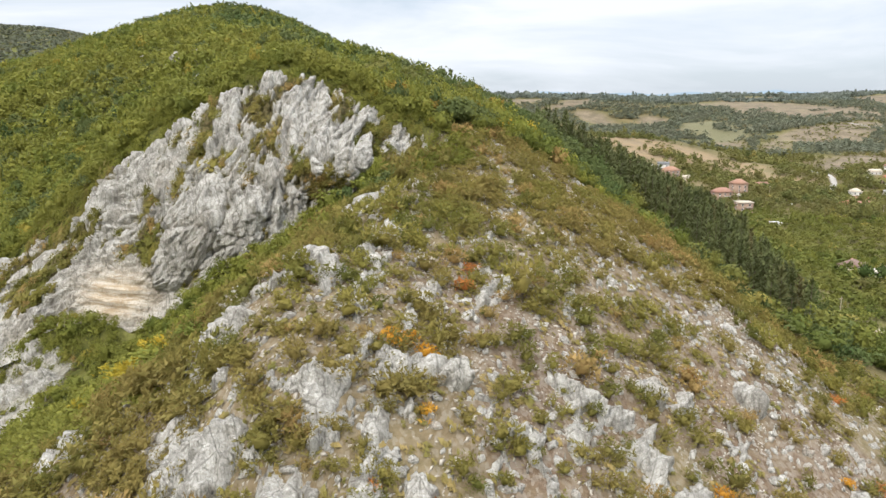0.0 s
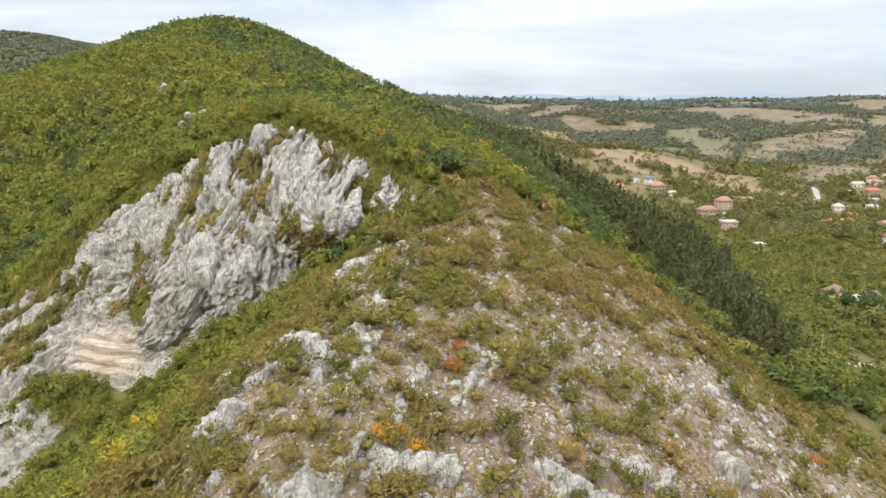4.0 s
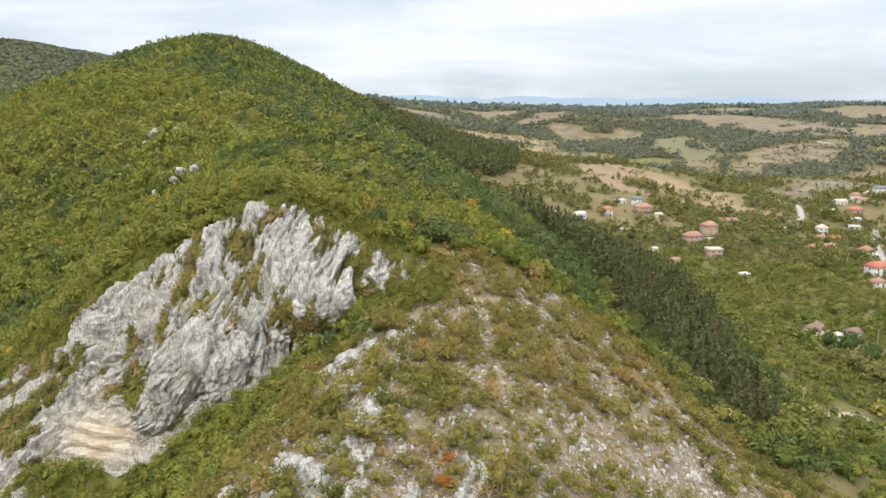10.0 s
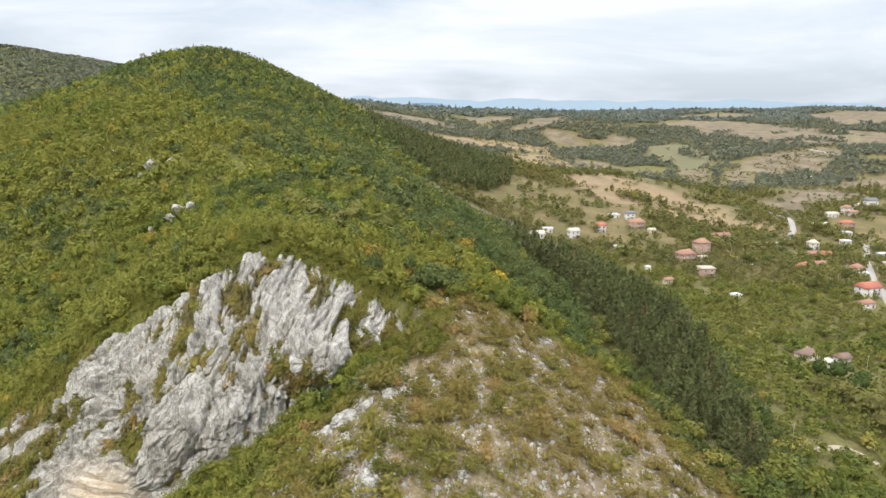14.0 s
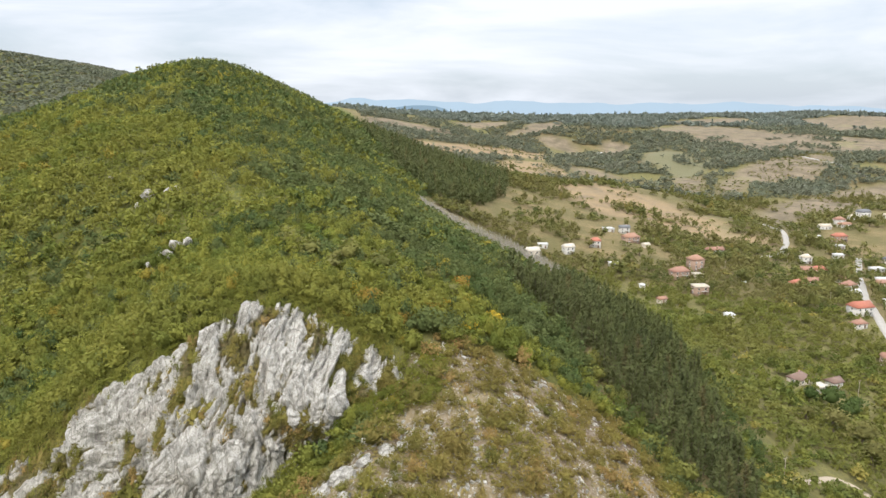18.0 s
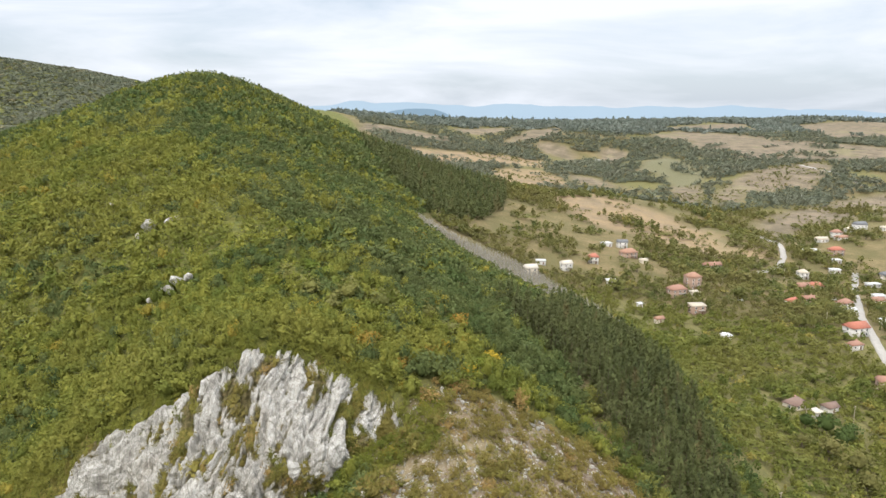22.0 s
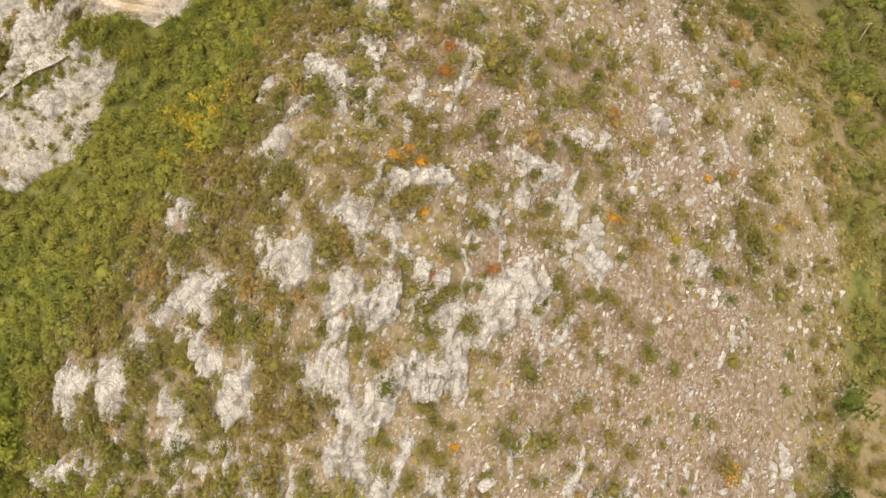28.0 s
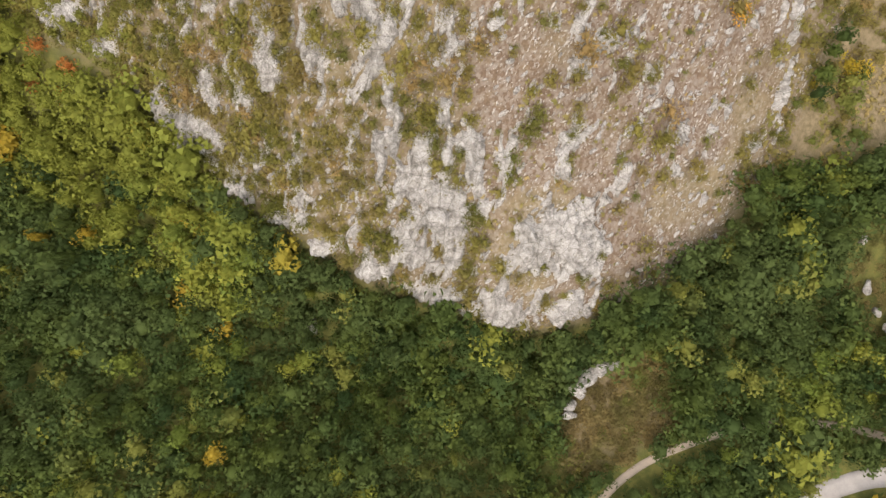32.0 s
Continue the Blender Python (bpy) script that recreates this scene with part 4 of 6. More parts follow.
def crowd(name, templates, x, y, size, tall, material, label, category, lift=0.0, seed=1, follow=0.0, turn=None, z=None):
    """Many plants of a kind, joined into one mesh, standing on the ground."""
    r = np.random.default_rng(seed)
    z = height(x, y) if z is None else z
    sx, sy = tilt(x, y) if follow else (0 * x, 0 * x)
    vs, fs, ts, at = [], [], [], 0
    pick = r.integers(0, len(templates), len(x))
    for k, (tv, tf) in enumerate(templates):
        m = np.where(pick == k)[0]
        if not len(m):
            continue
        a = r.uniform(0, 2 * math.pi, len(m)) if turn is None else turn + r.normal(0, 0.35, len(m))
        c, s = np.cos(a)[:, None], np.sin(a)[:, None]
        w, h = size[m][:, None], tall[m][:, None]
        px, py = tv[None, :, 0] * w, tv[None, :, 1] * w
        qx, qy = px * c - py * s, px * s + py * c
        rise = follow * (qx * sx[m][:, None] + qy * sy[m][:, None])
        v = np.stack([qx + x[m][:, None], qy + y[m][:, None], tv[None, :, 2] * h + z[m][:, None] + lift * h + rise], -1)
        n = len(tv)
        fs.append((tf[None] + (np.arange(len(m)) * n)[:, None, None] + at).reshape(-1, 3))
        vs.append(v.reshape(-1, 3))
        ts.append(np.repeat(r.random(len(m)), n))
        at += len(m) * n
    me = mesh_of(name, np.concatenate(vs), np.concatenate(fs), material, {"tint": np.concatenate(ts)})
    return tagged(new(name, me), label, category, kind="stuff")


def scatter(x0, x1, y0, y1, step, keep, seed, loose=0.45):
    r = np.random.default_rng(seed)
    x, y = np.meshgrid(np.arange(x0, x1, step, dtype=float), np.arange(y0, y1, step, dtype=float))
    x[::2] += step / 2
    x = (x + r.uniform(-loose, loose, x.shape) * step).ravel()
    y = (y + r.uniform(-loose, loose, y.shape) * step).ravel()
    k = keep(x, y, r)
    return x[k], y[k], r


def in_forest(x, y):
    clear = (rim(FACE_AREA, x, y) < 0.5) & (rim(CLIFF_AREA, x, y) < -0.5) & (rim(LOW_CRAG, x, y) < 0) & ~inside(PINE_AREA, x, y) & ~inside(FAR_PINES, x, y) & ~inside(GREY_STRIP, x, y)
    return clear & (x < forest_edge(y)) & (y > 60)


def rock_template(rng, level, planes=9, long=1.0):
    """A block of limestone: a ball cut by random planes and roughened."""
    v, f = ball(level)
    for _ in range(planes):
        n = rng.normal(0, 1, 3)
        n /= np.linalg.norm(n)
        d = rng.uniform(0.45, 0.8)
        over = np.maximum(v @ n - d, 0)
        v = v - over[:, None] * n
    v = v + rng.normal(0, 0.045, v.shape)
    return v * (1.0, long, 0.75), f


def stone_template(rng):
    """A flat splinter of scree."""
    v = np.array([(1, 0, 0), (-1, 0, 0), (0.25, 0.36, 0.1), (-0.2, -0.36, -0.05), (0.1, 0.1, 0.5), (0, 0, -0.4)]) * rng.uniform(0.55, 1.4, (6, 3))
    return v, np.array([(0, 2, 4), (2, 1, 4), (1, 3, 4), (3, 0, 4), (2, 0, 5), (1, 2, 5), (3, 1, 5), (0, 3, 5)])


ROCKS = [rock_template(rng, 2, 12, rng.uniform(0.35, 0.7)) for _ in range(8)]
STONES = [stone_template(rng) for _ in range(6)]


def part(name, mesh, parent, m=None, label=""):
    ob = new(name, mesh)
    ob.parent = parent
    if m is not None:
        ob.matrix_basis = m
    return tagged(ob, label) if label else ob


def stand(kinds, poses):
    """Places the first of each kind and copies it to the other poses."""
    firsts = {}
    for k, m in poses:
        if k in firsts:
            copy_thing(kinds[k], m)
        else:
            firsts[k] = m
    for k, m in firsts.items():
        kinds[k].matrix_basis = m


def sapling_template(rng):
    v, f = [], []
    for k in range(16):
        a, h = rng.uniform(0, 6.28), rng.uniform(0.1, 0.75)
        c, s, w = math.cos(a), math.sin(a), 0.10
        reach, up = rng.uniform(0.3, 0.9), rng.uniform(0.15, 0.3)
        base = len(v)
        v += [(0, 0, h), (c * reach - s * w, s * reach + c * w, h + up), (c * reach + s * w, s * reach - c * w, h + up * 0.8)]
        f += [(base, base + 1, base + 2)]
    base = len(v)
    v += [(0.06, 0, 0), (-0.04, 0.05, 0), (-0.03, -0.05, 0), (0, 0, 1)]
    return np.array(v), np.array(f + [(base, base + 1, base + 3), (base + 1, base + 2, base + 3), (base + 2, base, base + 3)])


SAPLINGS = [sapling_template(rng) for _ in range(4)]
TUFTS = [crown_template(rng, 14, 0.45, 0, 3, 0.7) for _ in range(4)]

# ---- the woods ----
def above_valley(x, y):
    return x > -115 - (y - 60) * 0.47


def lumpy(x, y, scale=22, seed=44):
    """Stands of taller and lower trees."""
    return 0.75 + 0.55 * fractal(x / scale, y / scale, 3, seed)


def darker(x, y):
    """The share of dark green trees: few on the sunny western slope, most behind the crest and on the top."""
    k = smooth(x - np.interp(y, [200, 234, 251, 288, 400, 487, 657], [30, 0, -25, -62, -115, -157, -200]), -25, 20) * smooth(y, 190, 230)
    k = np.maximum(k, 0.8 * smooth(y, 470, 640))
    return np.clip(k * 0.85 + 0.03 + 1.7 * (fractal(x / 30, y / 30, 3, 51) - 0.5), 0.03, 0.95)


x, y, r = scatter(-190, 75, 100, 250, 3.4, lambda x, y, r: in_forest(x, y) & above_valley(x, y) & ~((y < 142) & (x > -160)), 21)
k, dark = lumpy(x, y), r.random(len(x)) < darker(x, y)
wide, tall = r.uniform(1.5, 2.9, len(x)) * k, r.uniform(1.9, 4.2, len(x)) * k
for name, some, leaf, label in (("forest_hillside", ~dark, OAK, "dense yellow-green oak scrub forest covering the hillside"), ("forest_hillside_green", dark, HILL, "darker green trees among the oak scrub of the hillside")):
    crowd(name, NEAR, x[some], y[some], wide[some], tall[some], leaf, label, "forest", -0.1)
x, y, r = scatter(-430, 80, 250, 1000, 5.3, lambda x, y, r: in_forest(x, y) & (x > -60 - y * 0.5), 22)
k, dark = lumpy(x, y, 34), r.random(len(x)) < darker(x, y)
wide, tall = r.uniform(2.2, 4.2, len(x)) * k, r.uniform(2.4, 5.4, len(x)) * k
near = y < 520
for name, some, leaf, label in (("forest_slope", ~dark, OAK, "yellow-green oak forest on the upper western slope"), ("forest_hilltop", dark, HILL, "green broadleaf forest over the rounded hilltop")):
    crowd(name, THIN, x[some & near], y[some & near], wide[some & near], tall[some & near], leaf, label, "forest", -0.1)
    crowd(name + "_far", FARTREE, x[some & ~near], y[some & ~near], wide[some & ~near], tall[some & ~near], leaf, label, "forest", -0.1)
x, y, r = scatter(-1300, -330, 760, 1700, 8.4, lambda x, y, r: (x < -0.33 * y) & (r.random(len(x)) < 0.95), 23)
crowd("forest_far_hill", WIDE, x, y, r.uniform(3.0, 5.6, len(x)), r.uniform(1.6, 3.0, len(x)), VALE_HAZY, "distant scrub on the far hill, haze put into its dull green", "forest")
x, y, r = scatter(-160, -18, 58, 142, 3.1, lambda x, y, r: in_forest(x, y), 31)
crowd("gully_thicket", NEAR, x, y, r.uniform(1.3, 2.3, len(x)), r.uniform(1.3, 2.6, len(x)), OAK, "green and golden thicket filling the gully under the cliff", "thicket", -0.1)
x, y, r = scatter(-128, 132, -88, 62, 3.55, lambda x, y, r: (rim(FACE_AREA, x, y) < np.where(x < -35, 0.2, 1.2)) & (rim(BROKEN_AREA, x, y) < np.where(x < -35, 0.8, 0.8)) & (rim(KNOLL, x, y) < -1.8) & (rim(EAST_CRAG, x, y) < 0.5) & (off_roads(x, y) > np.where(x < 68, 1.5, np.where(y < -61, 2.4, 0.3))) & ~in_forest(x, y) & ~inside(EAST_MARGIN, x, y), 24)
k = lumpy(x, y, 16)
wide, tall = r.gamma(9, 0.33, len(x)) * k, r.gamma(9, 0.50, len(x)) * k
pale = r.random(len(x)) < 0.95 * smooth(-x, 36, 64) * smooth(y + 0.6 * (x + 60), -34, 6) + 0.06 + 0.4 * smooth(x, 50, 70) * smooth(-y, 25, 45) * smooth(fractal(x / 12, y / 12, 2, 6), 0.45, 0.6)
crowd("forest_gorge", NEAR, x[~pale], y[~pale], wide[~pale], tall[~pale], DARK, "dark green mixed trees filling the gorge under the cliff", "forest", 0.1)
crowd("forest_gorge_side", NEAR, x[pale], y[pale], wide[pale], tall[pale], GOLD, "yellow-green trees on the sunlit side of the gorge", "forest", 0.1)

# ---- pines: the nearest stand alone, the rest as a wood ----
x, y, r = scatter(20, 135, 160, 420, 4.3, lambda x, y, r: rim(PINE_AREA, x, y) + 5 * (fractal(x / 9, y / 9, 2, 4) - 0.5) > 0, 25)
wide, tall = r.uniform(6.5, 10.0, len(x)), r.uniform(9.0, 15.5, len(x))
first = np.argsort(y)[:240]
rest = np.argsort(y)[240:]
crowd("pine_wood", PINES, x[rest], y[rest], wide[rest], tall[rest], PINE, "dark green pine plantation on the flank of the ridge", "pine wood")
kinds = []
for tv, tf in PINES:
    tree = tagged(new("pine_tree"), "dark green pine with drooping boughs in the plantation", "pine", "pines on the flank of the ridge")
    part("crown", mesh_of("pine_crown", tv, tf, PINE), tree)
    part("trunk", mesh_of("pine_trunk", *trunk_template(5, 0.006, 0.018, 0.0, 0.9), BARK), tree, None, "bare brown trunk")
    kinds.append(tree)
z = height(x, y)
stand(kinds, [(i % 4, Matrix.LocRotScale((x[i], y[i], z[i] - 0.2), Euler((0, 0, i * 2.4)), (wide[i], wide[i], tall[i]))) for i in first])
x, y, r = scatter(-70, 125, 540, 880, 5.5, lambda x, y, r: inside(FAR_PINES, x, y), 26)
crowd("pine_wood_far", FAR_PINE, x, y, r.uniform(8, 11.5, len(x)), r.uniform(11, 17, len(x)), PINE, "dark pines along the foot of the hill", "pine wood")
x, y, r = scatter(0, 120, 330, 520, 1.9, lambda x, y, r: inside(GREY_STRIP, x, y), 32)
crowd("bare_saplings", SAPLINGS, x, y, r.uniform(0.7, 1.3, len(x)), r.uniform(4.0, 6.5, len(x)), TWIG, "strip of grey leafless saplings along the foot of the wood", "saplings")

x, y, r = scatter(20, 140, 135, 420, 3.0, lambda x, y, r: (rim(PINE_AREA, x, y) < 0.5) & (rim(PINE_AREA, x, y) > -12) & (rim(FACE_AREA, x, y) < 1) & ~inside(GREY_STRIP, x, y) & (r.random(len(x)) < 0.75), 46)
crowd("pine_edge_bushes", MID, x, y, r.gamma(6, 0.24, len(x)) + 0.4, r.gamma(6, 0.30, len(x)) + 0.5, HILL, "green bushes and young broadleaf trees along the edge of the pines", "bushes", -0.1)

# ---- trees of the valley ----
x, y, r = scatter(82, 195, 12, 210, 4.0, lambda x, y, r: inside(EAST_MARGIN, x, y) & (rim(FACE_AREA, x, y) < -1.5) & ~inside(PINE_AREA, x, y) & (fractal(x / 17, y / 17, 3, 19) + 0.5 * r.random(len(x)) > np.where(x < 108, np.where(y < 60, 0.80, 0.84), np.where((x < 130) & (y > 110), 0.52, 0.70))), 37)
crowd("margin_trees", NEAR, x, y, r.gamma(6, 0.30, len(x)) + 0.4, r.gamma(6, 0.30, len(x)) + 0.4, LUSH, "bright green and yellowing bushes and small trees on dry grass", "bushes", -0.15)
x, y, r = scatter(18, 58, -70, -26, 1.7, lambda x, y, r: (rim(KNOLL, x, y) > -3.0) & (off_roads(x, y) > 1.2) & (r.random(len(x)) < 0.8), 38)
crowd("knoll_scrub", BUSH, x, y, r.gamma(5, 0.24, len(x)) + 0.3, r.gamma(5, 0.20, len(x)) + 0.3, BROWN, "low brownish scrub on a rocky knoll", "shrubs", -0.2)
x, y, r = scatter(18, 58, -70, -26, 4.6, lambda x, y, r: (rim(KNOLL, x, y) > -2) & (off_roads(x, y) > 1.6) & (r.random(len(x)) < 0.5), 41)
crowd("knoll_bushes", BUSH, x, y, r.gamma(6, 0.26, len(x)) + 0.4, r.gamma(6, 0.24, len(x)) + 0.4, LUSH, "green bushes among the brown scrub of the knoll", "bushes", -0.2)
x, y, r = scatter(88, 114, -36, 6, 2.4, lambda x, y, r: (rim(EAST_CRAG, x, y) > -3) & (r.random(len(x)) < 0.9), 39)
crowd("crag_scrub", BUSH, x, y, r.uniform(0.9, 1.8, len(x)), r.uniform(0.5, 1.2, len(x)), BROWN, "low brownish scrub among pale rocks", "shrubs", -0.2)
x, y, r = scatter(60, 330, 110, 500, 4.6, lambda x, y, r: inside(VALE_WOOD, x, y) & ~inside(PINE_AREA, x, y) & free_ground(x, y) & (fractal(x / 24, y / 24, 3, 3) + 0.3 * r.random(len(x)) > 0.46), 27)
crowd("valley_wood", MID, x, y, r.gamma(8, 0.33, len(x)), r.gamma(8, 0.33, len(x)), LUSH, "green trees and thickets on the valley floor", "wood", -0.1)


def in_valley(x, y, r):
    n = fractal(x / 60, y / 60, 4, 8) + 0.20 * (r.random(len(x)) - 0.5)
    clear = ~inside(VALE_WOOD, x, y) & ~inside(EAST_MARGIN, x, y) & ~inside(PINE_AREA, x, y) & ~inside(GREY_STRIP, x, y) & ~inside(FAR_PINES, x, y) & (rim(FACE_AREA, x, y) < -2)
    lone = (r.random(len(x)) < 0.13) & (y < 600) & ~np.any([inside(q, x, y) for q in FIELDS], 0)
    return clear & free_ground(x, y) & (x > forest_edge(y) + 3) & (n + lone > np.where(np.any([inside(q, x, y) for q in FIELDS], 0), 0.66, np.where(y < 470, 0.31, np.where(y < 600, 0.44, 0.50)))) & (x < 90 + 0.72 * y)


x, y, r = scatter(20, 700, 130, 900, 5.6, in_valley, 28)
lush = 0.45 + 1.15 * fractal(x / 45, y / 45, 3, 14)
wide, tall = lush * (r.gamma(6, 0.42, len(x)) + 0.5), lush * (r.gamma(6, 0.44, len(x)) + 0.5)
for name, some, shape, leaf in (("valley_bushes", y < 330, NEAR, LUSH), ("valley_trees", (y >= 330) & (y < 480), THIN, VALE), ("valley_trees_far", y >= 480, MIDFAR, VALE)):
    crowd(name, shape, x[some], y[some], wide[some], tall[some], leaf, "scattered green trees, hedges and bushes between dry fields", "trees", -0.1)


def in_distance(x, y, r):
    n = fractal(x / 110, y / 80, 5, 12, 0.6) + 0.16 * (r.random(len(x)) - 0.5)
    edge = np.max([rim(q, x, y) for q in FIELDS], 0) + 26 * (fractal(x / 60, y / 60, 4, 66) - 0.5)
    return (x > forest_edge(y) + 20) & (n > np.where(edge > 0, 0.68, np.where(y < 2000, 0.43, 0.42))) & (x < 150 + 0.75 * y)


x, y, r = scatter(-300, 1400, 880, 1720, 7.0, in_distance, 29)
wide, tall = r.gamma(5, 0.62, len(x)) + 1.4, r.gamma(5, 0.60, len(x)) + 1.2
crowd("distant_woods", FARTREE, x, y, wide, tall, VALE_HAZY, "distant woods between pale fields, haze put into their dull green", "woods", -0.15)
x, y, r = scatter(-300, 2200, 1720, 2750, 10.5, in_distance, 59)
crowd("horizon_woods", WIDE, x, y, r.gamma(6, 0.70, len(x)) + 1.4, r.gamma(6, 0.65, len(x)) + 1.6, HAZY, "dark belts of trees along the skyline, haze put into their colour", "woods", -0.15)

x, y, r = scatter(100, 800, 560, 1500, 8.0, lambda x, y, r: np.any([inside(q, x, y) for q in (OPEN_HILL, SPUR, COMB, LOW_FIELD, LONG_FIELD)], 0) & (fractal(x / 30, y / 30, 3, 17) + 0.25 * r.random(len(x)) > np.where(inside(OPEN_HILL, x, y), 0.73, 0.60)), 43)
crowd("field_bushes", FARTREE, x, y, r.gamma(5, 0.35, len(x)) + 0.4, r.gamma(5, 0.28, len(x)) + 0.3, VALE, "low bushes dotted over dry grassland", "bushes", -0.1)

# bushes on the strip of dry grass beside the scree
x, y, r = scatter(60, 150, 5, 175, 2.6, lambda x, y, r: (rim(FACE_AREA, x, y) < 10) & (rim(FACE_AREA, x, y) > -14) & ~inside(PINE_AREA, x, y) & (fractal(x / 7, y / 7, 3, 55) + 0.5 * r.random(len(x)) > 0.82), 49)
crowd("strip_bushes", BUSH, x, y, r.gamma(5, 0.20, len(x)) + 0.3, r.gamma(5, 0.20, len(x)) + 0.3, SHRUB, "olive bushes dotted over dry grass beside the scree", "bushes", -0.2)
x, y, r = scatter(60, 150, 5, 175, 1.3, lambda x, y, r: (rim(FACE_AREA, x, y) < 8) & (rim(FACE_AREA, x, y) > -22) & (fractal(x / 6, y / 6, 3, 57) > 0.45), 50)
crowd("strip_grass", TUFTS, x, y, r.uniform(0.3, 0.8, len(x)), r.uniform(0.2, 0.5, len(x)), STRAW, "tufts of dry straw-coloured grass", "grass", -0.1, 8, 1.0)

# single broadleaf trees that stand out
BROAD = []
for k, (tv, tf) in enumerate(NEAR[:4]):
    tree = tagged(new("broadleaf_tree"), "rounded green broadleaf tree standing alone in the valley", "tree", "single trees in the valley")
    part("crown", mesh_of("tree_crown", tv + (0, 0, 0.35), tf, VALE), tree)
    part("trunk", mesh_of("tree_trunk", *trunk_template(6, 0.05, 0.11, 0.04, 1.0), BARK), tree, None, "short brown trunk")
    BROAD.append(tree)
r = np.random.default_rng(77)
SINGLE = [(-19, 214, 4.8), (-9, 213, 4.2), (5, 214, 3.8), (-24, 206, 3.6), (-30, 216, 4.4), (-38, 224, 4.4), (-2, 207, 3.4), (12, 209, 3.4), (170, 262, 6.5), (176, 252, 5.5), (172, 240, 5.0), (186, 262, 4.5), (162, 268, 4), (128, 300, 4), (244, 452, 5), (228, 470, 5.5), (236, 486, 4.5), (250, 500, 4), (330, 548, 4.5),
          (290, 480, 4), (176, 530, 4.5), (164, 585, 4), (140, 540, 4), (205, 590, 4), (225, 560, 4.5), (300, 560, 4), (345, 600, 5), (430, 730, 6), (470, 700, 6), (360, 470, 5), (240, 330, 5), (280, 350, 4)]
stand(BROAD, [(i % 4, Matrix.LocRotScale((a, b, float(height(a, b)) - 0.3), Euler((0, 0, i * 1.9)), (s, s, s * r.uniform(0.8, 1.05)))) for i, (a, b, s) in enumerate(SINGLE)])

AUTUMN = []
for k, leaf in enumerate((GOLD, YELLOW, RUSTY)):
    tree = tagged(new("autumn_tree"), ("yellow-green tree in the wood behind the cliff", "golden-yellow autumn tree in the wood behind the cliff", "rusty orange autumn tree in the wood behind the cliff")[k], "tree", "autumn trees")
    part("crown", mesh_of("autumn_crown", NEAR[k + 4][0] + (0, 0, 0.2), NEAR[k + 4][1], leaf), tree)
    part("trunk", mesh_of("autumn_trunk", *trunk_template(6, 0.05, 0.11, 0.04, 0.9), BARK), tree, None, "short brown trunk")
    AUTUMN.append(tree)
TURNING = [(-12, 187, 2.8, 2), (5, 189, 2.6, 2), (23, 201, 3.0, 1), (-28, 204, 2.4, 1), (-3, 180, 2.2, 2), (-41, 223, 3.0, 0), (-15, 190, 2.4, 1), (15, 217, 2.8, 2), (15, 187, 2.6, 1), (-27, 231, 3.2, 0), (20, 195, 2.8, 0), (9, 196, 2.6, 0), (-6, 198, 2.6, 0), (-34, 236, 3.0, 0), (4, 356, 3.4, 2)]
stand(AUTUMN, [(k, Matrix.LocRotScale((a, b, float(height(a, b)) - 0.2), Euler((0, 0, i * 2.2)), (s, s, s * 1.05))) for i, (a, b, s, k) in enumerate(TURNING)])

GLOOM = tagged(new("dark_tree"), "large dark green tree beside the lone house", "tree", "dark trees by the house")
part("crown", mesh_of("dark_crown", NEAR[5][0] + (0, 0, 0.3), NEAR[5][1], DARK), GLOOM)
part("trunk", mesh_of("dark_trunk", *trunk_template(6, 0.05, 0.11, 0.04, 1.0), BARK), GLOOM, None, "short brown trunk")
stand([GLOOM], [(0, Matrix.LocRotScale((a, b, float(height(a, b)) - 0.3), Euler((0, 0, a)), (s, s, s * 1.15))) for a, b, s in ((180, 281, 5.5), (187, 276, 4.6), (173, 285, 3.8), (193, 284, 3.6), (182, 272, 4.0))])

# ---- the open slope: loose stones, rocks, outcrops ----
def bareness(x, y):
    n = fractal(x / 9, y / 9, 4, 3)
    d = np.where((x + 14 * (fractal(x / 8, y / 8, 3, 95) - 0.5) > 3) & (y < 74), 0.78, np.where(x < -28, 0.6, np.where((y > 105) & (x < 38), 0.5, 0.85)))
    d = np.where(x > 74, d * 0.6, d)
    return d * (0.38 * smooth(-x, -14, 4) + (1 - 0.38 * smooth(-x, -14, 4)) * smooth(n, 0.30, 0.55))


x, y, r = scatter(-92, 102, -28, 190, 0.70, lambda x, y, r: (rim(FACE_AREA, x, y) > 0) & (r.random(len(x)) < bareness(x, y)), 33, 0.6)
crowd("scree", STONES, x, y, r.gamma(2.0, 0.10, len(x)) + 0.11, r.uniform(0.10, 0.28, len(x)), STONE, "loose pale limestone splinters lying over the slope", "scree", 0.1, 3, 1.0, radians(42))
x, y, r = scatter(-92, 100, -26, 188, 1.75, lambda x, y, r: (rim(FACE_AREA, x, y) > 0.5) & (r.random(len(x)) < 0.22 + 0.6 * smooth(fractal(x / 11, y / 8, 4, 37), 0.43, 0.58) * np.where((x > 4) & (y < 66), 0.2, 1.0) * np.where(y > 128, 0.8, 1.0) * np.where(x > 76, 0.6, 1.0)), 34, 0.6)
size, tall = r.gamma(4.0, 0.15, len(x)) + 0.25, r.gamma(4.0, 0.14, len(x)) + 0.2
order = np.argsort(-size * (y < 100))
rest = order[240:]
crowd("slope_rocks", ROCKS, x[rest], y[rest], size[rest], tall[rest], LOOSE_ROCK, "weathered grey limestone rocks half buried in the slope", "rocks", 0.05, 4, 0.8, radians(48))
